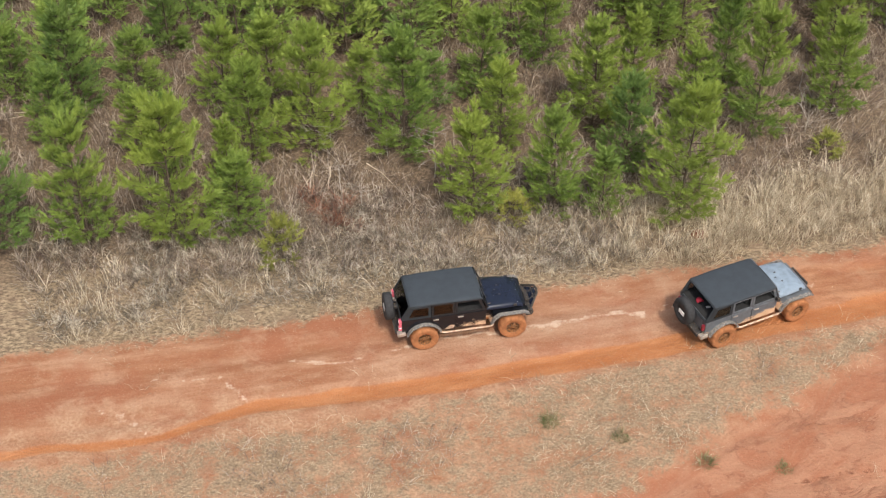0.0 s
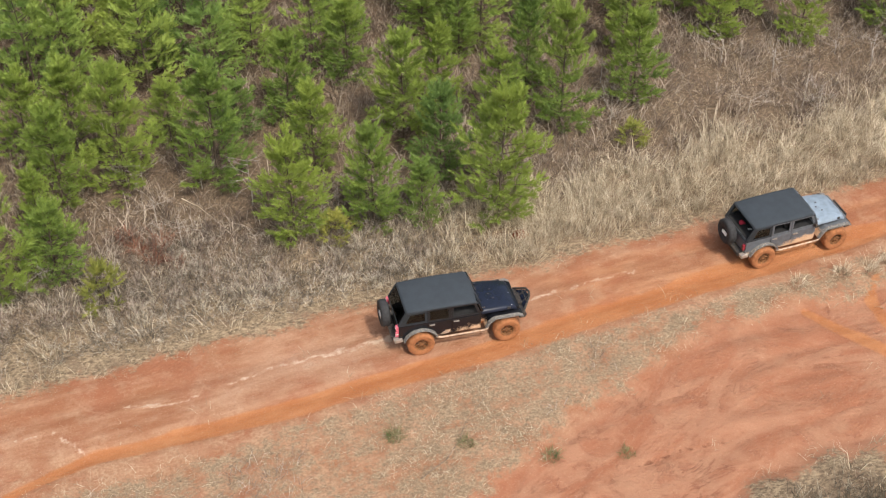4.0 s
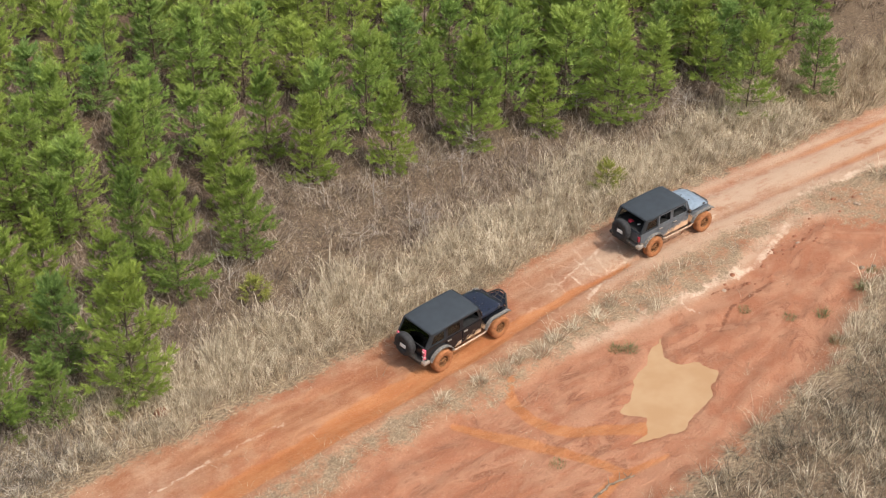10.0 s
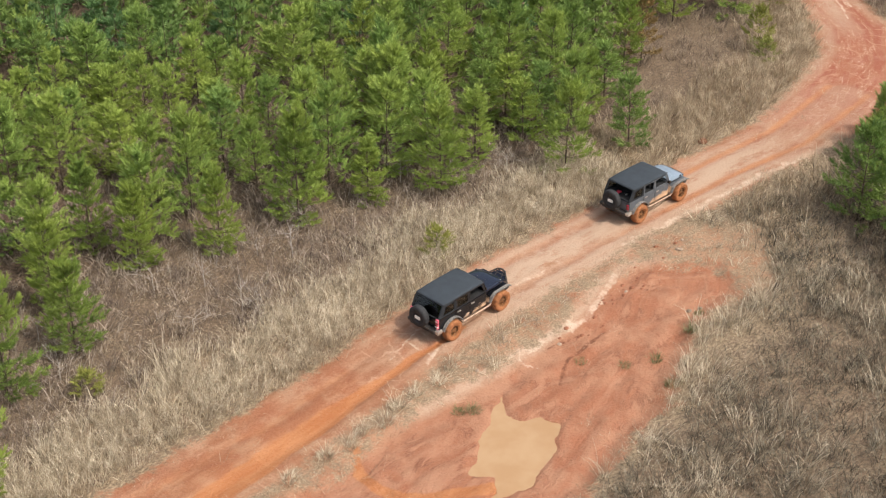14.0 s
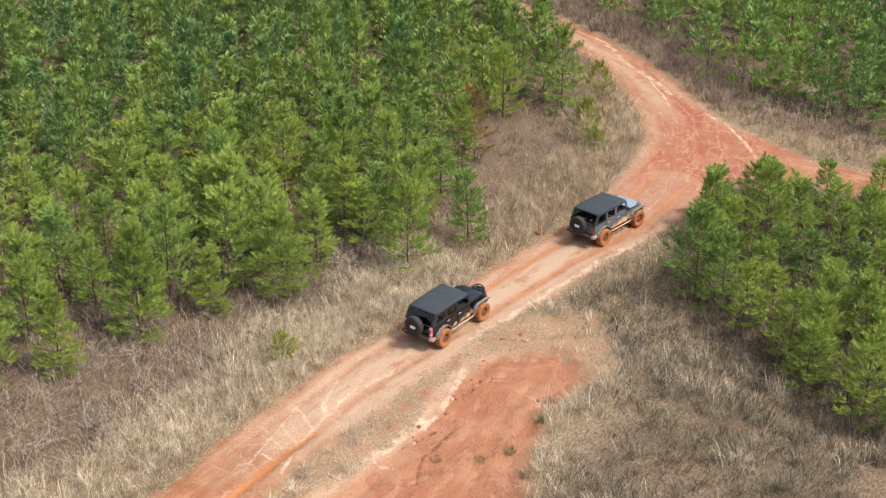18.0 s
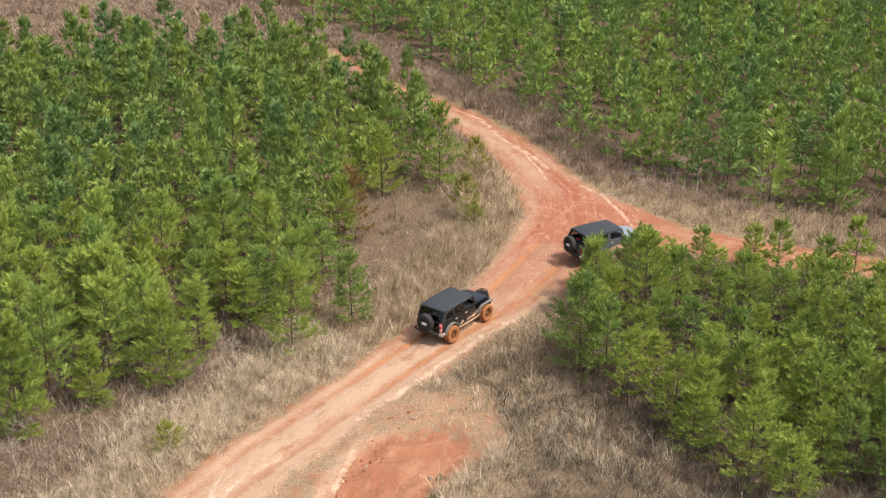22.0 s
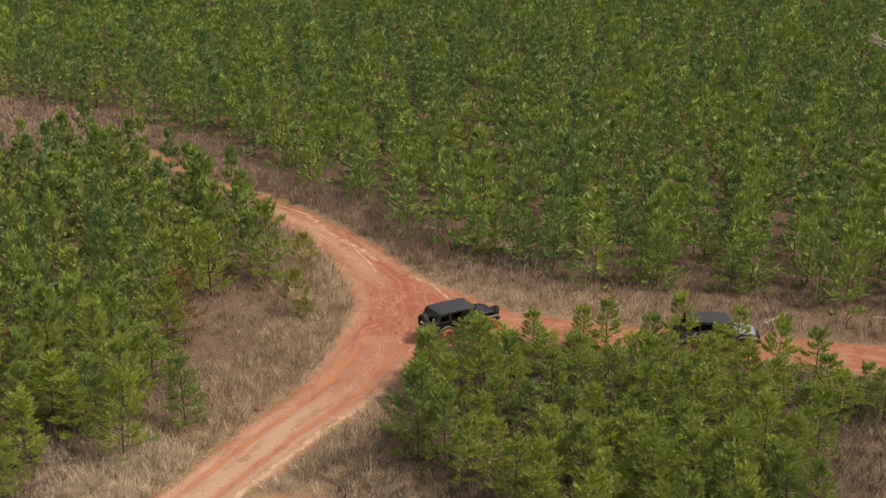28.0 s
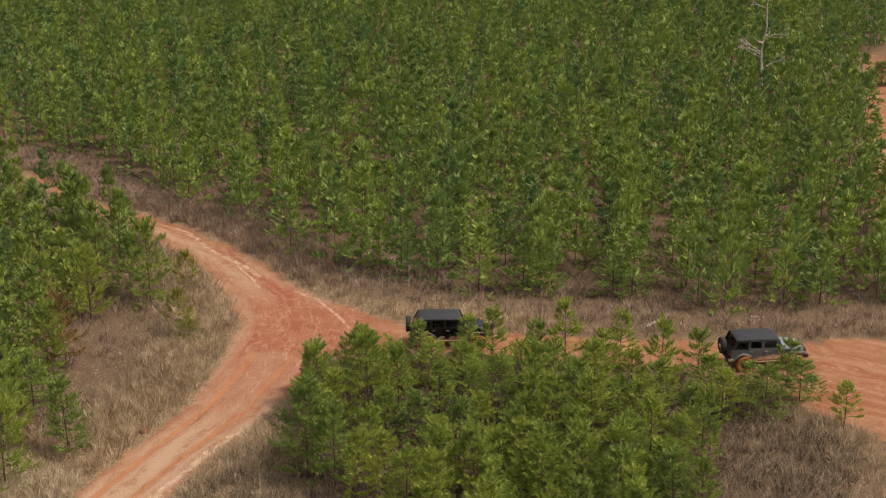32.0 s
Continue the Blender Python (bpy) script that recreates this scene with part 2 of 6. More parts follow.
def plain(name, c, rough=0.6, metal=0.0, spec=0.4, vary=0.25, scale=6.0, dirt=None, local=True):
    """A painted, rubber or metal surface, a little uneven, with optional dust."""
    m = Mat(name, rough, metal, spec)
    n = m.noise(scale, 4, 0.6, None, local)
    col = m.mix(m.ramp(n, 0.3, 0.7), tuple(v * (1 - vary) for v in c), tuple(min(1, v * (1 + vary)) for v in c))
    if dirt:
        tint, lo, hi, amount = dirt
        d = m.noise(scale * 1.7, 6, 0.7, None, local)
        col = m.mix(m.ramp(d, lo, hi, 0, amount), col, tint)
        m.link(m.ramp(d, lo, hi, rough, 0.9), m.b.inputs["Roughness"])
    m.color(col)
    m.bump(n, 0.15, 0.01)
    return m.m


SOIL = soil_material()
STRAW = blade_material("dry_grass_blades", (0.25, 0.196, 0.135), (0.60, 0.498, 0.362), (0.82, 0.73, 0.575))
TWIG = blade_material("leafless_brush_stems", (0.088, 0.064, 0.052), (0.240, 0.185, 0.150), (0.52, 0.44, 0.36), 0.12)
TUFT = blade_material("green_grass_blades", (0.095, 0.112, 0.044), (0.18, 0.185, 0.082), (0.35, 0.31, 0.175))
MAT_STRAW = blade_material("flattened_straw", (0.175, 0.132, 0.088), (0.385, 0.305, 0.212), (0.62, 0.52, 0.39))
NEEDLE = needle_material("pine_needles", (0.132, 0.200, 0.050), (0.228, 0.325, 0.070), (0.305, 0.372, 0.070))
NEEDLE_COOL = needle_material("cool_green_pine_needles", (0.170, 0.262, 0.070), (0.288, 0.402, 0.100), (0.372, 0.440, 0.092))
NEEDLE_FAR = needle_material("pine_needles_far", (0.106, 0.190, 0.056), (0.196, 0.316, 0.086), (0.272, 0.372, 0.084), 0.08, 0.2)
NEEDLE_WEST = needle_material("pine_needles_west", (0.122, 0.208, 0.066), (0.206, 0.308, 0.090), (0.288, 0.368, 0.088), 0.12, 0.2)
NEEDLE_OLIVE = needle_material("olive_pine_needles", (0.138, 0.212, 0.050), (0.252, 0.350, 0.076), (0.340, 0.405, 0.080))
NEEDLE_YELLOW = needle_material("yellowish_pine_needles", (0.19, 0.21, 0.05), (0.30, 0.31, 0.075), (0.35, 0.335, 0.08))
NEEDLE_RED = needle_material("browned_pine_needles", (0.13, 0.12, 0.045), (0.27, 0.215, 0.075), (0.34, 0.20, 0.09))
BARK = plain("pine_bark", (0.105, 0.080, 0.060), 0.95, 0, 0.1, 0.4, 8.0)
DEAD_WOOD = plain("bleached_dead_wood", (0.43, 0.40, 0.365), 0.9, 0, 0.1, 0.3, 5.0)
MUD = plain("orange_mud", (0.29, 0.120, 0.052), 0.85, 0, 0.2, 0.22, 9.0)
MUD_DARK = plain("damp_orange_mud", (0.36, 0.14, 0.045), 0.6, 0, 0.3, 0.3, 12.0)


# ---- plan of the ground ----
MAIN = [(-80, 22, 2.3), (-20, 29.5, 2.3), (-10.5, 30.8, 2.2), (0, 31.6, 2.15), (7.2, 32.4, 2.0), (16.5, 33.5, 1.8), (24, 33.9, 1.65),
        (30.5, 34.9, 1.6), (38, 35.6, 1.75), (45, 35.5, 1.65), (51.5, 35.5, 1.7), (57, 35.2, 2.0), (62.5, 36, 2.2)]
BRANCH = [(62.5, 36.2, 2.2), (68, 38.2, 2.2), (71.5, 40.8, 2.0), (74.6, 44.6, 1.7), (77, 48.1, 1.6), (79, 52, 1.4), (81, 57, 1.0), (82.8, 63.5, 0.7), (87.5, 72, 0.5)]
RIGHT = [(68.9, 31, 1.7), (70, 25.3, 1.5), (72, 18.2, 1.5), (73.6, 11.5, 1.9), (74.2, 7.0, 3.0), (73.2, 3.6, 5.8), (72, -3, 8), (72, -20, 8)]
FAR_TRACK = [(100, 2, 5), (119, 6, 3.5), (135, 8.5, 3.2), (149, 10.5, 3), (162, 9.5, 3.5)]
FORK = [(57, 37.3), (61.4, 38.3), (65.2, 39.3), (68.4, 40.5), (70.6, 42.2), (72.7, 44.6), (76.0, 44.7), (74.4, 41.4), (72.5, 38.0), (71.9, 35.3), (70.5, 31.7),
        (67.2, 30.2), (64.5, 33.6), (60, 33.2)]
CLEARING = [(3, 25.2), (8.2, 25.9), (12.1, 27.7), (16.5, 29.9), (18, 30.7), (22.8, 30.9), (26.6, 31.3), (31.9, 31.2), (36.2, 31.4),
            (39.9, 32.7), (42, 32.8), (45.2, 30.4), (43.5, 28), (40.5, 28), (37.2, 26.4), (34.4, 25), (29.4, 24.1), (24.7, 23.8),
            (18.7, 24), (16.7, 23.6), (12, 21), (0, 18)]
PUDDLE = [(31.0, 30.1), (30.25, 29.1), (30.6, 28.4), (31.2, 28.2), (31.4, 27.5), (30.5, 26.75), (29.7, 26.4), (29.0, 26.05), (28.2, 25.75),
          (27.6, 26.0), (26.7, 26.0), (26.1, 26.3), (27.1, 26.4), (27.55, 27.0), (26.95, 27.7), (27.85, 28.2), (28.5, 28.8), (29.45, 29.2), (30.45, 29.9)]
WET = [(-40, 27.6, 0.1), (-20, 28.9, 0.10), (-8.5, 29.2, 0.12), (-7.3, 29.1, 0.12), (-5.6, 29.3, 0.10), (-3.9, 29.9, 0.16), (-2.4, 30.3, 0.24), (-0.8, 30.35, 0.26), (1.8, 30.5, 0.32), (7.4, 31.05, 0.38), (12.3, 31.7, 0.42), (18.6, 32.6, 0.5), (24, 33.3, 0.45), (28, 33.8, 0.2), (33, 34.3, 0.05)]
RILLS = [
    [(27.0, 26.6, 0.30), (26.0, 27.2, 0.26), (24.9, 27.8, 0.27), (24.35, 28.45, 0.26), (24.0, 29.35, 0.24), (24.05, 30.4, 0.21), (24.4, 31.0, 0.15), (25.0, 31.45, 0.09)],
    [(21.6, 30.5, 0.15), (22.1, 29.7, 0.21), (23.1, 28.4, 0.26), (24.2, 26.8, 0.22), (24.7, 26.0, 0.20), (25.0, 25.2, 0.18)],
    [(26.8, 25.1, 0.08), (25.6, 25.2, 0.14), (24.5, 25.2, 0.20), (22.9, 24.6, 0.15)]]
GROOVES = [[(37.1, 30.3, 0.05), (35.8, 30.1, 0.07), (34.7, 30.0, 0.05), (33.9, 29.6, 0.06), (33.2, 29.1, 0.03)],
           [(34.5, 31.0, 0.03), (35.6, 30.9, 0.05), (36.6, 30.9, 0.02)],
           [(13.5, 25.6, 0.02), (15.0, 25.8, 0.03), (16.5, 25.8, 0.01)]]
CRUST = [[(73.6, 7.9, 0.05), (74.6, 5.9, 0.06), (75.9, 4.0, 0.05)], [(42.5, 34.0, 0.10), (46.0, 33.85, 0.16), (49.0, 33.85, 0.12), (52.0, 33.75, 0.16), (55.5, 33.45, 0.10)], [(-3.8, 31.6, 0.03), (-3.1, 31.1, 0.10), (-2.9, 30.3, 0.05)], [(-4.1, 31.65, 0.03), (-5.0, 31.65, 0.02), (-6.0, 31.75, 0.02)],
         [(-1.5, 32.15, 0.03), (-0.1, 31.85, 0.06), (0.8, 31.85, 0.02)], [(1.8, 32.3, 0.03), (3.0, 32.5, 0.05), (4.2, 32.6, 0.06), (5.4, 32.7, 0.07), (6.7, 32.8, 0.06), (8.2, 33.0, 0.07), (9.1, 33.3, 0.08), (10.0, 33.1, 0.06)],
         [(11.2, 33.35, 0.03), (12.5, 33.4, 0.04), (13.4, 33.5, 0.06), (14.4, 33.6, 0.03)], [(9.6, 33.2, 0.09), (10.4, 33.0, 0.09)],
         [(14.6, 33.7, 0.02), (16.5, 33.75, 0.04)], [(30.2, 33.45, 0.07), (31.8, 34.2, 0.06), (33.7, 34.7, 0.07), (35.8, 35.1, 0.05), (38.5, 35.0, 0.04)],
         [(30.3, 35.0, 0.03), (32.4, 35.8, 0.04), (34.1, 36.3, 0.03)], [(33.6, 36.0, 0.03), (33.15, 34.75, 0.05)], [(32.4, 35.8, 0.04), (31.8, 34.2, 0.05)], [(36.2, 36.2, 0.06), (35.0, 35.7, 0.08), (34.3, 35.2, 0.09), (34.2, 34.7, 0.07)],
         [(34.8, 35.9, 0.04), (34.1, 34.9, 0.05)], [(31.5, 36.1, 0.03), (31.25, 34.6, 0.03)], [(29.2, 34.6, 0.02), (30.3, 35.0, 0.03), (30.6, 33.8, 0.03)],
         [(31.2, 31.6, 0.2), (32.5, 31.65, 0.16), (33.8, 31.5, 0.22), (35.5, 31.5, 0.25), (37.0, 31.4, 0.16), (38.6, 31.9, 0.10), (40.5, 32.7, 0.15)],
         [(32.9, 31.2, 0.05), (33.3, 30.6, 0.03), (33.2, 30.2, 0.02)], [(-7.5, 30.6, 0.03), (-6.6, 30.2, 0.05), (-6.0, 29.5, 0.02)],
         [(80.9, 55.2, 0.14), (80.1, 52.1, 0.16), (77.8, 48.9, 0.20), (76.8, 47.0, 0.16), (75.5, 44.5, 0.18), (74.4, 43.1, 0.12)],
         [(75.7, 45.5, 0.05), (74.2, 43.6, 0.06), (72.7, 42.1, 0.04)], [(73.1, 39.9, 0.05), (72.4, 37.9, 0.07), (70.4, 35.4, 0.10), (68.8, 33.8, 0.08)]]
WOOD_WEST = [(-60, 47), (-14, 47.5), (0, 49), (12, 49.5), (22, 47), (30, 48.5), (40, 45.5), (46, 42.5), (51, 42), (56, 47), (65, 50.5), (69, 48.5),
             (79, 56), (80.5, 66), (82.5, 72), (77.5, 80.5), (71, 84.5), (64, 92), (50, 120), (-60, 120)]
WOOD_EAST = [(75.3, 33.7), (75.1, 36.1), (77.4, 41.3), (83.5, 50.9), (86, 58), (91.1, 65.8), (93.4, 75), (95.6, 82), (94, 92), (94.4, 102), (88, 112), (70, 150),
             (200, 260), (330, 120), (300, 14), (180, 12.5), (163, 13.0), (157, 15.5), (150, 16.8), (147, 14.8), (134, 11.4), (120, 9.2), (112, 5), (104, 1), (87, 1), (84, 6), (80, 11.5), (79.9, 16.8), (77.8, 27.1)]
WOOD_NEAR = [(57, 31), (60, 32.0), (63.8, 32.8), (66.3, 31), (67.8, 24.5), (69.2, 15), (69.8, 8), (68.5, 7.5), (63, 11.4), (58, 9.5), (52, 10), (46, 15), (49, 21.5), (51.2, 26), (54, 29)]


def lattice(x, y, seed):
    """Smooth value noise, 0 to 1, with one cell per unit."""
    x, y = np.asarray(x, float), np.asarray(y, float)
    xi, yi = np.floor(x).astype(np.int64), np.floor(y).astype(np.int64)
    fx, fy = x - xi, y - yi
    fx, fy = fx * fx * (3 - 2 * fx), fy * fy * (3 - 2 * fy)

    def h(a, b):
        n = (a * 374761393 + b * 668265263 + seed * 974711) & 0x7FFFFFFF
        n = ((n ^ (n >> 13)) * 1274126177) & 0x7FFFFFFF
        return ((n ^ (n >> 16)) & 0xFFFF) / 65535.0

    a, b, c, d = h(xi, yi), h(xi + 1, yi), h(xi, yi + 1), h(xi + 1, yi + 1)
    return (a * (1 - fx) + b * fx) * (1 - fy) + (c * (1 - fx) + d * fx) * fy


def fbm(x, y, seed, octaves=4):
    total, gain = 0, 0.5
    for k in range(octaves):
        total = total + gain * lattice(x * 2**k, y * 2**k, seed + k)
        gain *= 0.5
    return total


def step(v, lo, hi):
    t = np.clip((v - lo) / (hi - lo), 0, 1)
    return t * t * (3 - 2 * t)


def along(x, y, line):
    """Distance beyond the half width of a track, less than 0 on it; the signed side, in half widths; metres gone along it, metres aside."""
    best, side, gone, aside = np.full(np.shape(x), 1e9), np.zeros(np.shape(x)), np.zeros(np.shape(x)), np.zeros(np.shape(x))
    run = 0.0
    for (ax, ay, aw), (bx, by, bw) in zip(line, line[1:]):
        dx, dy = bx - ax, by - ay
        size = math.hypot(dx, dy)
        u = np.clip(((x - ax) * dx + (y - ay) * dy) / size**2, 0, 1)
        w = aw + u * (bw - aw)
        d = np.hypot(x - ax - u * dx, y - ay - u * dy) - w
        m = ((y - ay) * dx - (x - ax) * dy) / size
        closer = d < best
        best, side = np.where(closer, d, best), np.where(closer, m / w, side)
        gone, aside = np.where(closer, run + u * size, gone), np.where(closer, m, aside)
        run += size
    return best, side, gone, aside


def inside(x, y, poly):
    """Distance outside a polygon, less than 0 inside."""
    best, odd = np.full(np.shape(x), 1e9), np.zeros(np.shape(x), bool)
    for (ax, ay), (bx, by) in zip(poly, poly[1:] + poly[:1]):
        dx, dy = bx - ax, by - ay
        u = np.clip(((x - ax) * dx + (y - ay) * dy) / (dx * dx + dy * dy), 0, 1)
        best = np.minimum(best, np.hypot(x - ax - u * dx, y - ay - u * dy))
        with np.errstate(divide="ignore", invalid="ignore"):
            odd ^= ((ay > y) != (by > y)) & (x < ax + (y - ay) * dx / (dy if dy else 1e-9))
    return np.where(odd, -best, best)


def plan(x, y):
    """All that the ground is at places x, y: height and the shares of its surfaces."""
    x, y = np.asarray(x, float), np.asarray(y, float)
    rag = (fbm(x * 0.9, y * 0.9, 3) - 0.47) * 1.5 + (fbm(x * 0.3, y * 0.3, 7, 3) - 0.44) * 1.6
    main, side, run, off = along(x, y, MAIN)
    branch, bside, brun, boff = along(x, y, BRANCH)
    right, rside, rrun, roff = along(x, y, RIGHT)
    far = along(x, y, FAR_TRACK)[0]
    fork, clear, pud = inside(x, y, FORK), inside(x, y, CLEARING), inside(x, y, PUDDLE)
    wob = 0.35 * (fbm(x * 0.7, y * 0.7, 15) - 0.47)
    wetline, rill = along(x, y + wob, WET)[0], np.minimum.reduce([along(x, y, r)[0] for r in RILLS])
    fur = np.minimum.reduce([along(x + wob * 0.6, y, r)[0] for r in GROOVES])
    stray = 0.5 * (fbm(x * 2.3, y * 2.3, 27) - 0.47)
    veil = np.minimum.reduce([along(x + stray, y + wob * 0.5 + stray, r)[0] for r in CRUST])
    groove, crust = step(-fur, -0.14, 0.02), step(-veil, -0.13, 0.03)
    trail = np.where(right < np.minimum(main, branch), 2, np.where(branch < main, 1, 0))
    run = np.choose(trail, [run, brun + 143.4, rrun + 150])
    off = np.choose(trail, [off, boff, roff])
    road = np.minimum.reduce([main, branch, right, far, fork])
    dirt = np.maximum(step(-(road + rag * 0.45), -1.05, 0.6), step(-(clear + rag), -1.3, 0.9))
    # thin straw over red soil between the track and the clearing
    verge = step(-inside(x, y, [(-30, 12), (-30, 30), (8, 31), (26, 33), (45, 34.5), (49, 31), (45, 27), (30, 30.5), (14, 28), (6, 24), (0, 12)]), -0.5, 0.5)
    dirt = np.maximum(dirt, verge * (0.27 + 0.06 * (1 - step(x, 4, 12)) + 0.32 * fbm(x * 0.25, y * 0.25, 17)))
    mud = np.maximum(step(-clear, -0.8, 0.8), 0.75 * step(-fork, -0.8, 1.2))
    wet = np.maximum.reduce([step(-wetline, -0.22, 0.08), step(-rill, -0.16, 0.08) * 0.9, step(-pud, -0.5, 0.1) * 0.42,
                             0.5 * step(-main, 0.0, 0.8) * step(x, 9, 14) * (1 - step(x, 26, 31))])
    tread = np.exp(-((np.abs(side - 0.05) - 0.5) / 0.17) ** 2)
    wet = np.maximum(wet, (0.42 + 0.28 * step(x, 42, 48)) * tread * step(-main, 0.0, 0.3) * step(x, 29, 33))
    wisp = np.maximum.reduce([0.9 * step(-fork, -0.4, 0.8), 0.8 * step(-branch, -0.2, 0.4), 0.45 * step(-main, -0.2, 0.4) * step(x, 40, 50), 0.5 * step(-right, -0.2, 0.4)])
    chalk = np.maximum.reduce([
        1.0 * step(-main, -0.2, 0.6) * step(x, 27, 35) * (1 - step(x, 52, 60)) * (1 - 0.7 * tread),
        0.9 * step(-np.abs(side + 0.95), -0.4, 0.0) * step(x, 30, 36) * (1 - step(x, 55, 62)),
        0.8 * step(-np.abs(clear - 0.1), -0.55, 0.0) * step(y, 28.5, 30) * step(x, 26, 29) * (1 - step(x, 42, 44)),
        0.3 * step(-np.abs(side - 0.15), -0.8, 0.1) * (1 - step(x, 8, 16)) * step(x, -1, 4),
        0.7 * step(-np.abs(bside - 0.2), -0.7, 0) * step(-branch, -0.1, 0.3) * step(x, 69, 73),
        0.05 * step(-fork, -0.2, 0.6), 0.45 * step(-np.abs(fork), -0.9, 0.0) * step(y, 35, 37), 0.35 * step(-main, -0.1, 0.4) * step(x, 46, 52)])
    crack = np.maximum(step(-main, 0.1, 0.6) * np.maximum(0.35 * step(x, 26, 28.5) * (1 - step(x, 35, 38)), 0.12 * (1 - step(x, 3, 8))), 0.3 * step(-fork, 0.3, 1.0))
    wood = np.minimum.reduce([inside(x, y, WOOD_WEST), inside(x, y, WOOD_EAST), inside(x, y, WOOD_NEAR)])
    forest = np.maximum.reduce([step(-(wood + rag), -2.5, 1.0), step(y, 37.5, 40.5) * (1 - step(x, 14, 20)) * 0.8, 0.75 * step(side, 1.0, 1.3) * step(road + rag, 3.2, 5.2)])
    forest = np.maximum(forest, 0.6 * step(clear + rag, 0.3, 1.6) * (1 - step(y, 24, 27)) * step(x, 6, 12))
    near = step(300 - np.hypot(x, y), 0, 60)
    z = 0.16 * (fbm(x * 0.55, y * 0.55, 11) - 0.47) * (1 - 0.8 * step(-road, -0.5, 0.4))
    z = z + 0.07 * (fbm(x * 1.9, y * 1.9, 21, 3) - 0.44) * (1 - 0.6 * step(-main, -0.3, 0.3))
    z = z - 0.22 * step(-(clear + rag * 0.5), -0.5, 0.6) - 0.05 * step(-wetline, -0.3, 0.2)
    z = z - 0.05 * np.exp(-((np.abs(side) - 0.48) / 0.16) ** 2) * step(-main, 0.0, 0.3)
    mud_ = step(-clear, -0.8, 0.8)
    z = z + mud_ * 0.10 * (fbm(x * 0.8 + y * 0.5, y * 1.7 - x * 0.4, 31, 4) - 0.47)
    z = z + mud_ * 0.03 * np.sin(clear * 5.2 + 5.0 * fbm(x * 0.3, y * 0.3, 35)) * step(fbm(x * 0.22, y * 0.22, 37), 0.35, 0.5)
    z = z - 0.06 * groove * step(fbm(x * 1.3, y * 1.3, 87), 0.3, 0.55) - 0.045 * step(-rill, -0.2, 0.05)
    basin = step(-(pud + 0.55 * (fbm(x * 1.5, y * 1.5, 83) - 0.47)), -0.22, 0.12)
    shore = step(-pud, -1.0, -0.2)
    z = np.where(mud_ > 0.5, z * (1 - shore) + np.maximum(z, -0.235) * shore, z) * (1 - basin) - 0.36 * basin
    return {"inset": np.clip(clear, -6, 1.5), "verge": verge, "run": run, "off": off, "trail": 0.65 + 0.35 * step(fork, -1.5, 0.5), "wisp": wisp, "pool": basin, "z": z * near, "dirt": dirt, "mud": mud, "wet": wet, "red": step(-fork, -0.5, 1.2), "chalk": chalk, "crust": crust, "groove": groove, "crack": crack, "forest": forest,
            "road": road, "clear": clear, "wood": wood, "main": main, "side": side, "pud": pud}


def ground_z(x, y):
    return float(plan(np.array([x]), np.array([y]))["z"][0])


# ---- mesh helpers ----
def part(name, data, material, parent=None, label="", smooth=False):
    """Links a bmesh or a mesh as one object, under parent if there is one."""
    if isinstance(data, bmesh.types.BMesh):
        me = bpy.data.meshes.new(name)
        bmesh.ops.recalc_face_normals(data, faces=data.faces)
        data.to_mesh(me)
        data.free()
    else:
        me = data
    if material and not me.materials:
        me.materials.append(material)
    if smooth:
        me.polygons.foreach_set("use_smooth", [True] * len(me.polygons))
    ob = new(name, me)
    if parent:
        ob.parent = parent
    if label:
        ob["label"] = label
    return ob


def raw_mesh(name, verts, faces):
    """A mesh from numpy arrays of places and of equal-sided faces."""
    verts, faces = np.asarray(verts, np.float32), np.asarray(faces, np.int32)
    me = bpy.data.meshes.new(name)
    me.vertices.add(len(verts))
    me.vertices.foreach_set("co", verts.ravel())
    n, k = faces.shape
    me.loops.add(n * k)
    me.loops.foreach_set("vertex_index", faces.ravel())
    me.polygons.add(n)
    me.polygons.foreach_set("loop_start", np.arange(0, n * k, k, dtype=np.int32))
    me.update(calc_edges=True)
    return me


def share(me, name, values):
    a = me.attributes.new(name, "FLOAT", "POINT")
    a.data.foreach_set("value", np.asarray(values, np.float32))


def box(bm, x0, x1, y0, y1, z0, z1, bevel=0.0):
    r = bmesh.ops.create_cube(bm, size=1, matrix=Matrix.Translation(((x0 + x1) / 2, (y0 + y1) / 2, (z0 + z1) / 2)) @ Matrix.Diagonal((x1 - x0, y1 - y0, z1 - z0, 1)))
    if bevel:
        es = list({e for v in r["verts"] for e in v.link_edges})
        bmesh.ops.bevel(bm, geom=es, offset=bevel, segments=2, affect="EDGES", profile=0.6)
    return bm


def prism(bm, outline, y0, y1, bevel=0.0):
    """A side outline of (x, z) drawn across from y0 to y1."""
    a = [bm.verts.new((x, y0, z)) for x, z in outline]
    b = [bm.verts.new((x, y1, z)) for x, z in outline]
    fs = [bm.faces.new(a), bm.faces.new(b[::-1])]
    for i in range(len(a)):
        j = (i + 1) % len(a)
        fs.append(bm.faces.new((a[i], b[i], b[j], a[j])))
    if bevel:
        es = list({e for f in fs for e in f.edges})
        bmesh.ops.bevel(bm, geom=es, offset=bevel, segments=2, affect="EDGES", profile=0.6)
    return bm


def rod(bm, a, b, r, sides=8, r2=None):
    a, b = Vector(a), Vector(b)
    m = Matrix.Translation((a + b) / 2) @ (b - a).to_track_quat("Z", "Y").to_matrix().to_4x4()
    bmesh.ops.create_cone(bm, cap_ends=True, segments=sides, radius1=r, radius2=r if r2 is None else r2, depth=(b - a).length, matrix=m)
    return bm


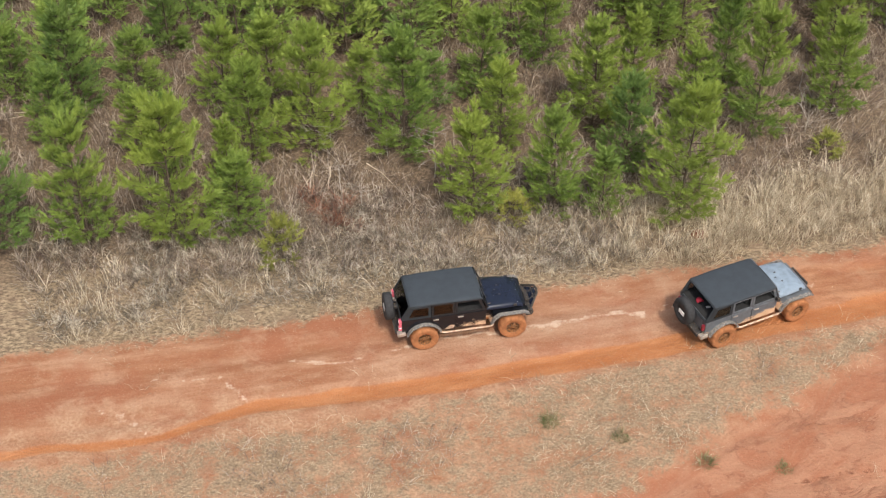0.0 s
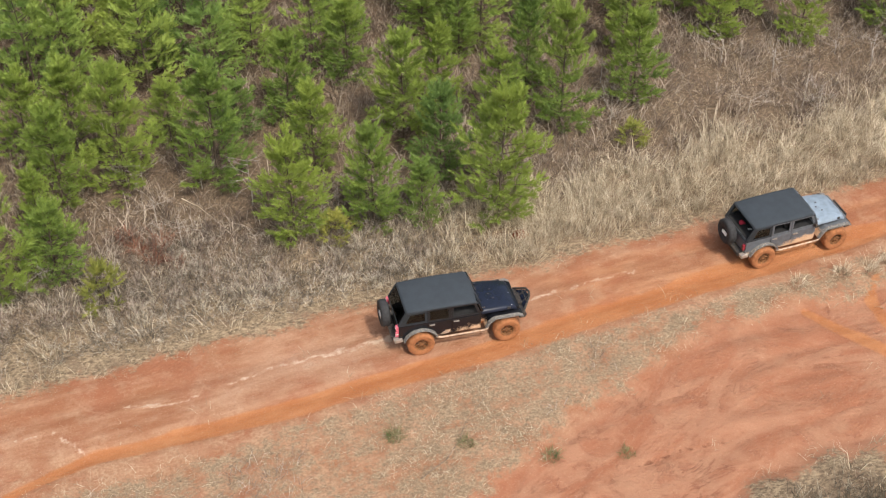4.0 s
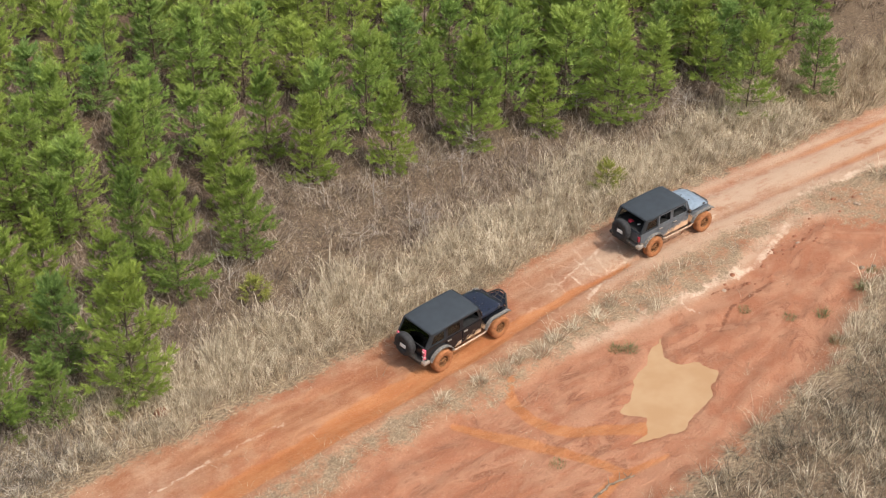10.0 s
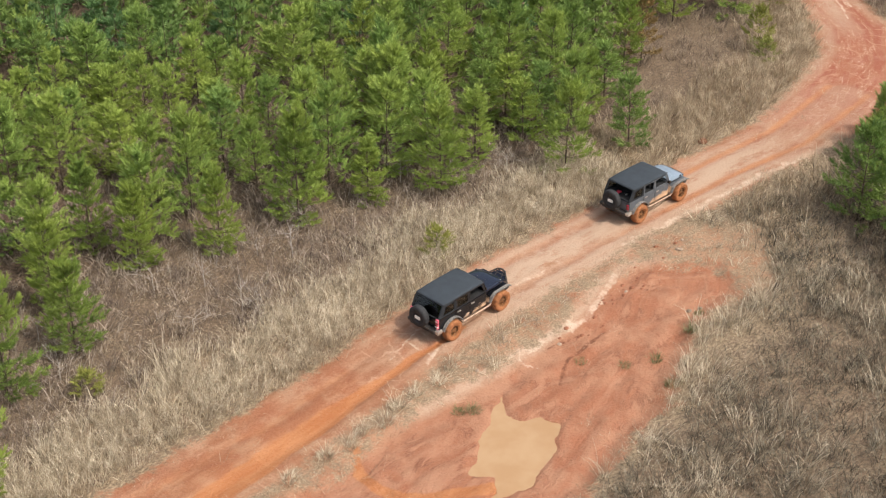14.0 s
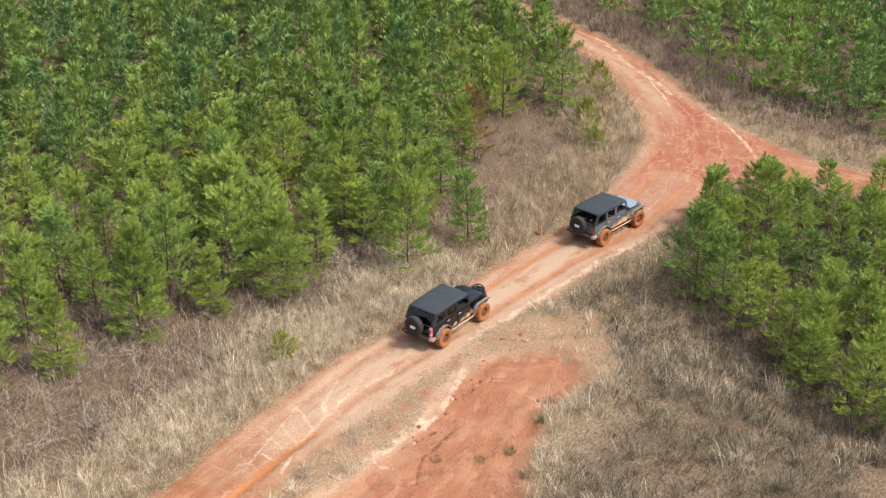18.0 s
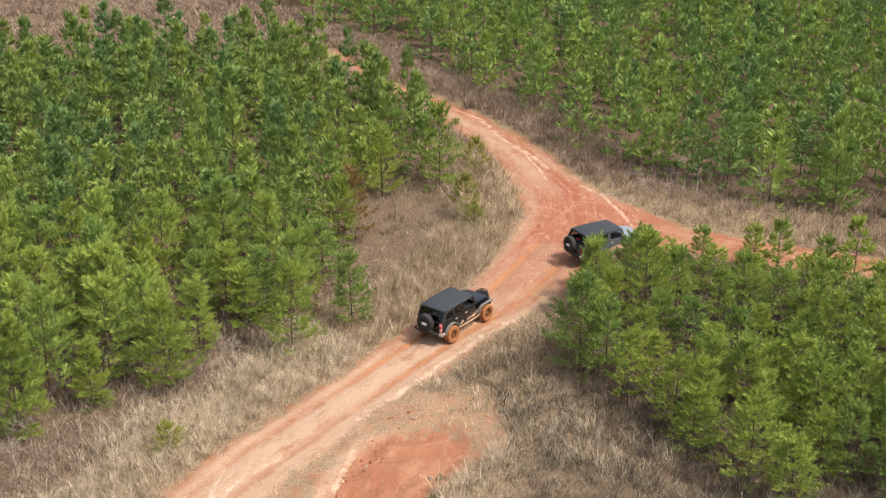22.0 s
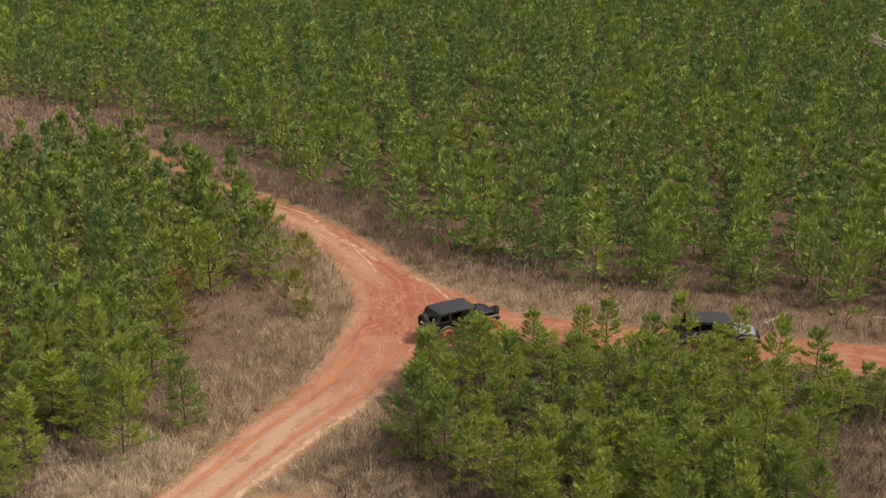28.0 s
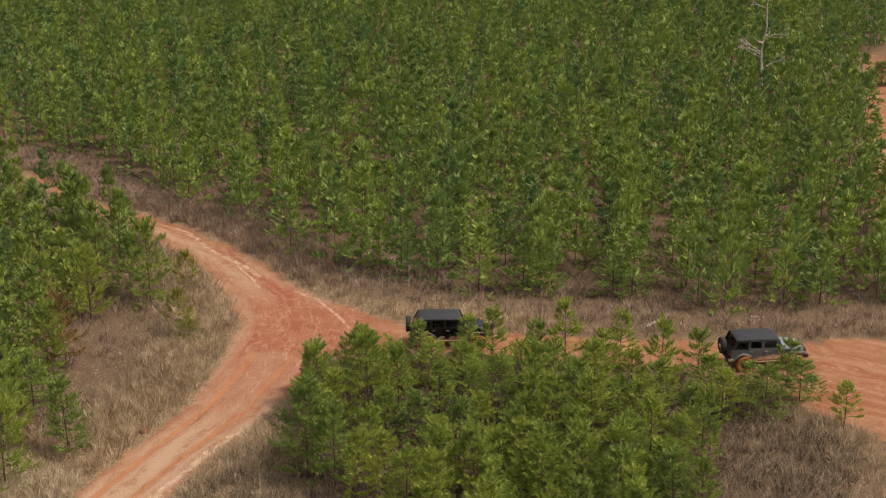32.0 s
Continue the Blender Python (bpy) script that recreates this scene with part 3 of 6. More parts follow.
def pipe(bm, pts, r, sides=8):
    for a, b in zip(pts, pts[1:]):
        rod(bm, a, b, r, sides)
    return bm


def lathe(bm, outline, sides, m=None):
    """An outline of (radius, y) turned round the y axis."""
    rings = []
    for i in range(sides):
        c, s = math.cos(2 * math.pi * i / sides), math.sin(2 * math.pi * i / sides)
        rings.append([bm.verts.new((r * c, y, r * s)) for r, y in outline])
    for i in range(sides):
        p, q = rings[i], rings[(i + 1) % sides]
        for j in range(len(outline) - 1):
            bm.faces.new((p[j], p[j + 1], q[j + 1], q[j]))
    return bm


# ---- ground, tracks and water ----
def spread(lo, hi, cell, reach, grow=1.35):
    """Grid lines at even steps from lo to hi, then ever wider out to reach."""
    mid = np.arange(lo, hi + cell / 2, cell)
    out, d = [], cell
    while not out or out[-1] < reach:
        d *= grow
        out.append((out[-1] if out else 0) + d)
    out = np.array(out)
    return np.concatenate([lo - out[::-1], mid, hi + out])


def terrain():
    gx, gy = spread(-20, 84, 0.34, 4000), spread(21, 46, 0.34, 4000, 1.12)
    X, Y = np.meshgrid(gx, gy, indexing="ij")
    p = plan(X.ravel(), Y.ravel())
    nx, ny = len(gx), len(gy)
    i = (np.arange(nx - 1)[:, None] * ny + np.arange(ny - 1)).ravel()
    faces = np.stack([i, i + ny, i + ny + 1, i + 1], 1)
    verts = np.stack([X.ravel(), Y.ravel(), p["z"]], 1)
    keys = ("dirt", "mud", "wet", "chalk", "crack", "forest", "run", "off", "trail", "inset", "crust", "groove", "verge", "red", "wisp")

    def sheet(name, verts_, faces_, p_, lift, label):
        used, back = np.unique(faces_, return_inverse=True)
        v = verts_[used].copy()
        v[:, 2] += lift[used]
        me = raw_mesh(name, v, back.reshape(-1, 4))
        for k in keys:
            share(me, k, p_[k][used])
        tagged(part(name, me, SOIL, None, "", True), label, name.split("_")[0], "", "structure")

    # the bare soil of track and clearing is laid a little above the ground, in finer steps
    sunk = np.maximum(step(-p["road"], 0.1, 0.4), step(-p["clear"], 0.1, 0.4)) * ((X > -19) & (X < 83) & (Y > 21.5) & (Y < 45)).ravel()
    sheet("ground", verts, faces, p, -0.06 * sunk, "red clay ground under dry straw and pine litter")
    gx, gy = np.arange(-19.9, 84.01, 0.125), np.arange(21, 46.01, 0.125)
    X2, Y2 = np.meshgrid(gx, gy, indexing="ij")
    q = plan(X2.ravel(), Y2.ravel())
    i = (np.arange(len(gx) - 1)[:, None] * len(gy) + np.arange(len(gy) - 1)).ravel()
    fine = np.stack([i, i + len(gy), i + len(gy) + 1, i + 1], 1)
    fine_v = np.stack([X2.ravel(), Y2.ravel(), q["z"]], 1)
    road = q["road"][fine].max(1) < 0.6
    mud = (q["clear"][fine].max(1) < 0.3) & ~road
    sheet("road", fine_v, fine[road], q, 0.006 + 0.012 * step(-q["road"], -0.6, -0.2), "rutted orange-red clay track with pale chalky crust")
    sheet("mud_clearing", fine_v, fine[mud], q, 0.006 + 0.012 * step(-q["clear"], -0.3, 0.1), "bare smeared red mud clearing beside the track")


terrain()


def water():
    bm = bmesh.new()
    mid = Vector((29.2, 27.7))
    vs = []
    for x, y in PUDDLE:
        d = Vector((x, y)) - mid
        vs.append(bm.verts.new((*(mid + d * (1 + 0.14 / d.length)), 0)))
    bm.faces.new(vs)
    bmesh.ops.triangulate(bm, faces=bm.faces)
    m = Mat("muddy_water", 0.14, 0, 0.35)
    m.color(m.mix(m.ramp(m.noise(0.7, 3), 0.35, 0.7), (0.335, 0.205, 0.108), (0.375, 0.245, 0.138)))
    ob = part("water", bm, m.m)
    ob.location.z = -0.27
    tagged(ob, "opaque tan muddy rain puddle in the red clearing", "water", "", "structure")


water()


# ---- grass and brush ----
def blades(name, at, count, length, width, lean, seed, droop=0.35, radius=0.12):
    """Tufts at the given places, each of count bent blades, as one mesh."""
    rng = np.random.default_rng(seed)
    n = len(at)
    base = np.repeat(at, count, 0)
    k = len(base)
    a = rng.uniform(0, 2 * np.pi, k)
    base = base + np.stack([np.cos(a), np.sin(a), 0 * a], 1) * (rng.uniform(0, 1, k) ** 0.5 * radius)[:, None]
    tuft_dir = np.repeat(rng.uniform(0, 2 * np.pi, n), count)
    tuft_lean = np.repeat(rng.uniform(0, 1, n) ** 2, count)
    out = np.where(rng.uniform(0, 1, k) < 0.45, a, tuft_dir + rng.normal(0, 0.9, k))
    tilt = lean * (0.35 + 0.9 * tuft_lean + rng.uniform(0, 0.7, k))
    tilt = np.minimum(tilt, 1.45)
    size = length * np.repeat(rng.uniform(0.6, 1.25, n), count) * rng.uniform(0.45, 1.15, k)
    head = np.stack([np.cos(out), np.sin(out), 0 * out], 1)
    up = np.array([0, 0, 1.0])
    d1 = head * np.sin(tilt)[:, None] + up * np.cos(tilt)[:, None]
    t2 = np.minimum(tilt + droop * rng.uniform(0.3, 1.8, k), 1.75)
    d2 = head * np.sin(t2)[:, None] + up * np.cos(t2)[:, None]
    turn = rng.uniform(0, np.pi, k)
    sidev = np.stack([-np.sin(out + turn), np.cos(out + turn), 0 * out], 1)
    w = (width * rng.uniform(0.6, 1.4, k))[:, None]
    mid = base + d1 * (size * 0.55)[:, None]
    tip = mid + d2 * (size * 0.5)[:, None]
    tip[:, 2] = np.maximum(tip[:, 2], base[:, 2] + 0.02)
    mid[:, 2] = np.maximum(mid[:, 2], base[:, 2] + 0.03)
    v = np.stack([base - sidev * w * 0.5, base + sidev * w * 0.5, mid + sidev * w * 0.45, mid - sidev * w * 0.45, tip], 1).reshape(-1, 3)
    o = np.arange(k)[:, None] * 5
    f = np.concatenate([o + [0, 1, 2], o + [0, 2, 3], o + [3, 2, 4]], 1).reshape(-1, 3)
    return raw_mesh(name, v, f)


def scatter(x0, x1, y0, y1, per_m2, chance, seed):
    """Random places in a rectangle, kept by a chance that reads the plan."""
    rng = np.random.default_rng(seed)
    n = int((x1 - x0) * (y1 - y0) * per_m2)
    x, y = rng.uniform(x0, x1, n), rng.uniform(y0, y1, n)
    p = plan(x, y)
    keep = rng.uniform(0, 1, n) < chance(x, y, p)
    return np.stack([x, y, p["z"] - 0.02], 1)[keep]


def seen(x, y):
    """1 where the ground can come into view."""
    a, d = np.degrees(np.arctan2(x, y)), np.hypot(x, y)
    return (a > -16) & (a < 90) & (d > 20) & (d < 175) & ~((a < 8) & (d > 62)) & ~((a > 50) & (d < 34)) & ~((a > 70) & (d < 48))


def tall_grass_chance(x, y, p):
    patch = fbm(x * 0.4, y * 0.4, 51)
    west = step(p["side"], 0.5, 1.2)
    belt = step(-(p["road"] + (patch - 0.47) * 4), -np.where((x > 12) & (x < 60), 5.4, 5.0), -np.where((x > 12) & (x < 60), 3.6, 3.4)) * step(p["clear"], 0.7, 1.6)
    open_ = (1 - p["forest"]) * step(patch, 0.42, 0.58) * (1 - 0.8 * west) * 0.75
    c = np.maximum(belt * (0.4 + 0.6 * west), 0.6 * open_) * (1 - 0.8 * p["verge"]) * (1 - step(p["dirt"], 0.3, 0.6)) * step(p["road"], 0.1, 0.9)
    c = c * (1 - step(-p["side"], 0, 0.5) * (1 - step(x, 14, 18)) * step(y, 26, 27))
    c = c * (0.08 + 0.92 * np.maximum(step(x, 7, 15), step(-p["side"], 0, 1)))
    return np.where(seen(x, y), c, 0)


def flat_straw_chance(x, y, p):
    patch = fbm(x * 0.6, y * 0.6, 61)
    c = (1 - p["forest"] * 0.93) * (0.3 + 0.7 * step(patch, 0.3, 0.6)) * (1 - 0.985 * step(p["dirt"], 0.5, 0.95)) * (1 - 0.7 * step(x, 78, 84))
    shrubby = step(-p["side"], 1.2, 2.2) * (1 - p["verge"]) * np.maximum(step(x, 40, 45), 1 - step(y, 23, 26))
    bald = p["verge"] * (1 - step(fbm(x * 0.45, y * 0.45, 63), 0.42, 0.58))
    return np.where(seen(x, y), c * step(p["pud"], 0.2, 1.0) * (1 - 0.65 * shrubby) * (1 - 0.85 * bald), 0)


def brush_chance(x, y, p):
    patch = fbm(x * 0.28 + 9, y * 0.28, 71)
    c = (0.45 + 0.55 * step(patch, 0.36, 0.55)) * step(p["road"] + (patch - 0.47) * 3, np.where(x < 11, 0.4, 2.6), np.where(x < 11, 2.0, 4.8)) * step(p["clear"], 0.8, 2.0) * (1 - step(p["dirt"], 0.25, 0.42))
    return np.where(seen(x, y) & (p["wood"] > np.where(x < 48, -16, -4)), c, 0)


def heath_chance(x, y, p):
    patch = fbm(x * 0.33 + 4, y * 0.33, 77)
    c = (0.5 + 0.5 * step(patch, 0.36, 0.52)) * step(p["clear"], 0.2, 1.4) * step(-p["side"], 1.2, 2.2) * step(p["road"], 1.0, 2.2) * (1 - step(p["dirt"], 0.3, 0.5))
    c = c * np.maximum(step(x, 40, 45), 1 - step(y, 23, 26)) * (x < 72)
    return np.where(seen(x, y), c, 0)


def stuff(name, me, material, label, category):
    tagged(part(name, me, material), label, category, "", "stuff")


RUSSET = blade_material("russet_dry_grass_blades", (0.235, 0.170, 0.108), (0.44, 0.345, 0.235), (0.62, 0.52, 0.385))
MAUVE = blade_material("mauve_brown_dry_grass", (0.135, 0.097, 0.076), (0.325, 0.240, 0.188), (0.53, 0.425, 0.325))
BROWN_TWIG = blade_material("brown_leafless_stems", (0.085, 0.060, 0.046), (0.205, 0.152, 0.115), (0.48, 0.39, 0.30), 0.1)
for x0, x1, grass, stems, tall, low in ((-16, 48, STRAW, TWIG, "tall dry tan broomsedge grass in leaning clumps along the track", "leafless grey-brown brush and weed stems"),
                                        (48, 74, RUSSET, BROWN_TWIG, "tall dry russet grass round the fork of the tracks", "brown leafless stems between the pines"),
                                        (74, 100, MAUVE, BROWN_TWIG, "dull brown dry grass below the far pine wood", "brown leafless stems below the far pine wood")):
    stuff("tall_grass", blades("tall_grass", scatter(x0, x1, -1, 78, 11.5 if x0 < 0 else 8.0, tall_grass_chance, 21 + x0), 20 if x0 < 0 else 15, 1.08, 0.0145 if x0 < 0 else 0.022, 0.40, 2, 0.45, 0.26), grass, tall, "grass")
    stuff("flat_straw", blades("flat_straw", scatter(x0, x1, 5, 52, 13.0, flat_straw_chance, 23 + x0), 9, 0.46, 0.011, 1.05, 4, 0.6, 0.32), MAT_STRAW,
          "matted flattened dead straw over red soil", "grass")
    stuff("brush", blades("brush", scatter(x0, x1, 5 if x0 > 0 else 36, 62 if x0 > 0 else 64, 3.6 if x0 > 0 else 6.5, brush_chance, 25 + x0), 11, 0.95, 0.019, 0.55, 6, 0.45, 0.28), stems, low, "brush")

SCRUB = blade_material("grey_lichened_scrub", (0.082, 0.068, 0.055), (0.262, 0.222, 0.178), (0.57, 0.51, 0.42), 0.12)


def scrub_chance(x, y, p):
    c = step(p["road"], 0.5, 1.5) * (1 - step(p["road"], 5.0, 7.0)) * step(p["side"], 0.8, 1.1) * (1 - step(x, 9, 15)) * (1 - step(p["dirt"], 0.3, 0.6))
    return np.where(seen(x, y), c * (0.25 + 0.75 * step(fbm(x * 0.7, y * 0.7, 57), 0.3, 0.5)), 0)


stuff("scrub", blades("scrub", scatter(-16, 16, 30, 44, 34.0, scrub_chance, 11), 9, 0.50, 0.018, 0.7, 12, 0.6, 0.2), SCRUB, "low grey lichened scrub and dead stems beside the track", "brush")
STRIP = [(80, 58), (86, 60), (91, 66), (95.6, 82), (94.4, 102), (88, 112), (66, 98), (74, 84), (82, 73), (80, 66)]
stuff("tall_grass", blades("tall_grass", scatter(66, 98, 56, 112, 6.0, lambda x, y, p: (inside(x, y, STRIP) < 0) * (1 - step(p["dirt"], 0.3, 0.6)) * step(fbm(x * 0.3, y * 0.3, 55), 0.25, 0.5), 9),
                           10, 0.9, 0.045, 0.6, 10, 0.6, 0.35), MAUVE, "dull mauve-brown dry grass strip between two pine woods", "grass")

def weed_chance(x, y, p):
    c = p["verge"] * step(p["road"], 0.4, 1.4) * step(p["clear"], 0.3, 1.2) * step(fbm(x * 0.5 + 3, y * 0.5, 93), 0.40, 0.56)
    return np.where(seen(x, y), c, 0)


stuff("dry_weeds", blades("dry_weeds", scatter(-14, 46, 22, 34, 3.2, weed_chance, 15), 12, 0.62, 0.013, 0.75, 16, 0.6, 0.28), TWIG, "thin dry weeds and stalks on the verge below the track", "weeds")

HEATH = blade_material("dark_heath_stems", (0.048, 0.040, 0.031), (0.122, 0.104, 0.078), (0.37, 0.325, 0.245), 0.12)
stuff("heath", blades("heath", scatter(8, 74, 4, 33, 13.5, heath_chance, 7), 11, 0.85, 0.016, 0.5, 8, 0.5, 0.26), HEATH,
      "dark grey-brown weeds and dead stems beside the mud clearing", "brush")


# ---- pines ----
def pine_arrays(seed, height, radius, whorls, spokes, fingers, count, needle_l, needle_w, bare=0.1, plume=1.0, limbs=True):
    """Trunk and limbs as quads, and needles as triangles, of one young pine: whorls of boughs whose ends turn up in plumes of needles."""
    rng = np.random.default_rng(seed)
    tv, tf, cv, tone = [], [], [], []
    up = np.array([0, 0, 1.0])

    def limb(a, b, ra, rb):
        a, b = np.array(a, float), np.array(b, float)
        d = (b - a) / np.linalg.norm(b - a)
        u = np.cross(d, [0.31, 0.57, 0.76])
        u /= np.linalg.norm(u)
        w = np.cross(d, u)
        o = len(tv)
        for c, r in ((a, ra), (b, rb)):
            for k in range(4):
                q = 2 * np.pi * k / 4
                tv.append(c + r * (np.cos(q) * u + np.sin(q) * w))
        for k in range(4):
            j = (k + 1) % 4
            tf.append((o + k, o + j, o + 4 + j, o + 4 + k))

    def finger(a, way, size, share_=1.0):
        """One plume from a: needles set all round a shoot, or for far trees a few long blades."""
        way = way / np.linalg.norm(way)
        n = max(3, int(count * share_ + 0.5))
        u = np.cross(way, [0.31, 0.57, 0.76])
        u /= np.linalg.norm(u)
        w = np.cross(way, u)
        q = rng.uniform(0, 2 * np.pi, n)
        ring = np.cos(q)[:, None] * u + np.sin(q)[:, None] * w
        if limbs:
            f = rng.uniform(0, 1, n) ** 0.85
            wide = rng.uniform(0.35, 1.0, n) * (1.1 - 0.45 * f)
            aim = way * np.cos(wide)[:, None] + ring * np.sin(wide)[:, None]
            root = a + way * (size * f)[:, None] + ring * (0.025 * plume)
            length = needle_l * rng.uniform(0.75, 1.15, n)[:, None]
        else:
            f = rng.uniform(-0.1, 0.35, n)
            aim = way + ring * rng.uniform(0.15, 0.75, n)[:, None]
            root = a + way * (size * f)[:, None] + ring * (0.06 * plume)
            length = size * rng.uniform(0.5, 0.85, n)[:, None]
        out = np.array([a[0], a[1], 0.0]) / (0.4 + np.hypot(a[0], a[1]))
        face = (0.8 * ring + 0.55 * out + 0.45 * up if limbs else 0.4 * ring + 1.1 * out + 0.3 * up) + rng.normal(0, 0.12, (n, 3))
        side = np.cross(aim, face)
        side /= np.linalg.norm(side, axis=1)[:, None] + 1e-9
        half = needle_w * rng.uniform(0.7, 1.3, n)[:, None] / 2
        cv.append(np.stack([root - side * half, root + side * half, root + aim * length], 1))
        tone.append(np.full(n, rng.uniform(0, 1)))

    bend = rng.normal(0, 0.025, 2)
    axis = lambda z: np.array([bend[0] * z * z / height, bend[1] * z * z / height, z])  # noqa: E731
    steps, thick = (5, 0.011) if limbs else (2, 0.007)
    for k in range(steps):
        z0, z1 = height * 0.97 * k / steps, height * 0.97 * (k + 1) / steps
        limb(axis(z0), axis(z1), thick * height * (1 - 0.9 * k / steps), thick * height * (1 - 0.9 * (k + 1) / steps))
    for k in range(whorls):
        f = bare + (0.92 - bare) * (k + rng.uniform(0.2, 0.8)) / whorls
        reach = radius * (0.24 + 0.80 * min(1.0, (1 - f) * 1.65) ** 0.9) * (1.0 if f > bare + 0.1 else 0.85)
        if not limbs:
            reach = radius * (0.10 + 1.0 * (1 - f))
        turn = rng.uniform(0, 6.28)
        for j in range(spokes):
            if rng.uniform() < 0.08:
                continue
            a = turn + 6.283 * j / spokes + rng.normal(0, 0.25)
            size = reach * rng.uniform(0.6, 1.15)
            rise = 0.05 + 0.65 * f + rng.normal(0, 0.12)
            root = axis(height * f) + up * rng.normal(0, 0.12)
            flat = np.array([np.cos(a), np.sin(a), 0.0])
            way = flat * np.cos(rise) + up * np.sin(rise)
            end = root + way * size * 0.72
            if limbs:
                limb(root, end, 0.018, 0.010)
            shoot = (0.36 + 0.22 * size / radius) * plume
            lift = 0.0 if limbs else 0.3
            finger(end, flat * (0.95 - 0.55 * f) + up * (0.45 + lift + 0.55 * f), shoot * rng.uniform(0.9, 1.25), 1.15)
            for m in range(fingers - 1):
                turn_side = 1 if m % 2 else -1
                b = a + turn_side * rng.uniform(0.45, 1.1)
                g = (0.70, 0.62, 0.42, 0.36, 0.2)[m % 5] + rng.uniform(-0.08, 0.12)
                aim = np.array([np.cos(b), np.sin(b), 0.0]) * (0.95 - 0.5 * f) + up * (0.35 + lift + 0.6 * f)
                finger(root + way * size * g, aim, shoot * rng.uniform(0.65, 1.0))
    finger(axis(height * 0.86), up, height * 0.10 * plume ** 0.5, 1.3)
    finger(axis(height * 0.93), up, height * 0.09, 0.9)
    for k in range(5):
        a = 1.26 * k + rng.uniform(-0.3, 0.3)
        out = np.array([np.cos(a), np.sin(a), 0.0])
        finger(axis(height * rng.uniform(0.82, 0.92)) + out * 0.04, out * 0.5 + up, 0.42 * plume)
    return np.array(tv), np.array(tf), np.concatenate(cv), np.concatenate(tone)


def pine_meshes(seed, *shape):
    tv, tf, crown, tone = pine_arrays(seed, *shape)
    trunk = raw_mesh("trunk", tv, tf)
    leaves = raw_mesh("crown", crown.reshape(-1, 3), np.arange(len(crown) * 3).reshape(-1, 3))
    share(leaves, "tone", np.repeat(tone, 3))
    share(leaves, "tint", np.full(len(crown) * 3, 0.5))
    return trunk, leaves


def make_pine(seed, shape, needles, label, category="tree", group="young pines"):
    """A pine at the origin, 5 m high before scaling: an Empty with a trunk and a crown."""
    root = new("pine_tree")
    trunk, leaves = pine_meshes(seed, *shape)
    part("trunk", trunk, BARK, root)
    part("crown", leaves, needles, root)
    return tagged(root, label, category, group)


GREEN = "bushy young pine with bright green needles among dry brush"
BUSHY = [make_pine(110 + k, (5.0, r, 11, 5, 7, 34, 0.185, 0.033, 0.01, 0.92), NEEDLE, GREEN) for k, r in enumerate((1.5, 1.3, 1.6, 1.4))]
KINDS = [make_pine(100 + k, (5.0, r, 10, 5, 5, 22, 0.22, 0.048, 0.03), NEEDLE_COOL, GREEN) for k, r in enumerate((1.4, 1.2, 1.5, 1.3, 1.1))]
OLIVE = [make_pine(150 + k, (5.0, r * 1.1, 10, 5, 5, 22, 0.22, 0.048, 0.05), NEEDLE_OLIVE, "young pine with olive-green plumes beside the track") for k, r in enumerate((1.45, 1.25, 1.35))]
SLIM = [make_pine(120 + k, (5.0, 1.3, 11, 4, 4, 20, 0.24, 0.050, 0.12, 0.85), NEEDLE_OLIVE, "slender young pine with sparse upturned branches") for k in range(2)]
SMALL = [make_pine(130 + k, (5.0, 1.7, 6, 4, 3, 16, 0.55, 0.11, 0.05, 1.9), NEEDLE_YELLOW, "small yellow-green pine seedling in dry grass") for k in range(2)]
BROWNED = make_pine(140, (5.0, 0.95, 9, 5, 3, 24, 0.2, 0.044), NEEDLE_RED, "young pine with browning reddish needles", "tree", "young pines")
used_kinds = set()
planted = []


def plant(kind, x, y, height, turn, wide=1.0):
    z = ground_z(x, y) - 0.04
    s = height / 5.0
    w = (0.55 * s + 0.45) * wide
    if id(kind) in used_kinds:
        ob = copy_thing(kind, pose(x, y, z, 0, 0, turn))
    else:
        used_kinds.add(id(kind))
        ob = kind
        ob.matrix_basis = pose(x, y, z, 0, 0, turn)
    ob.scale = (w, w, s)
    planted.append((x, y))


FRONT_ROW = [(-8.4, 38.7, 5.5), (-5.3, 38.6, 6.3), (-3.1, 39.0, 3.3), (-9.5, 46.7, 5.1), (-7.0, 47.3, 3.5), (-3.6, 46.3, 4.2), (-1.8, 46.1, 4.4),
             (-0.2, 43.4, 5.7), (3.2, 42.8, 5.5), (-10.1, 44.9, 3.5), (-11.4, 38.9, 4.8), (-12.0, 48.0, 3.5), (5.4, 38.9, 4.5), (6.9, 42.7, 4.0),
             (6.6, 46.2, 4.1), (8.3, 38.7, 4.6), (10.1, 38.6, 2.8), (12.8, 37.9, 5.8), (10.7, 43.6, 4.9), (11.4, 40.8, 4.4), (14.6, 43.5, 3.7),
             (16.9, 42.7, 5.8), (20.3, 43.5, 4.4), (14.4, 48.6, 3.5), (1.8, 45.9, 2.9), (4.5, 46.0, 2.4), (-6.0, 50.8, 4.0), (2.1, 51.2, 3.3), (9.5, 48.3, 4.0)]
MIDDLE_ROW = [(29.0, 45.9, 4.3), (33.3, 45.8, 5.7), (36.6, 44.7, 3.4), (39.9, 43.2, 4.8), (45.7, 40.5, 5.0), (49.7, 39.9, 4.2), (25.6, 47.2, 4.3),
              (24.9, 50.0, 4.7), (18.3, 49.9, 5.0), (13.5, 51.3, 3.8), (64.5, 49.1, 4.8), (67.9, 47.1, 5.6), (52.2, 28.1, 5.2), (58.4, 27.8, 5.2),
              (56.8, 46.4, 4.5), (50.6, 43.7, 4.2)]
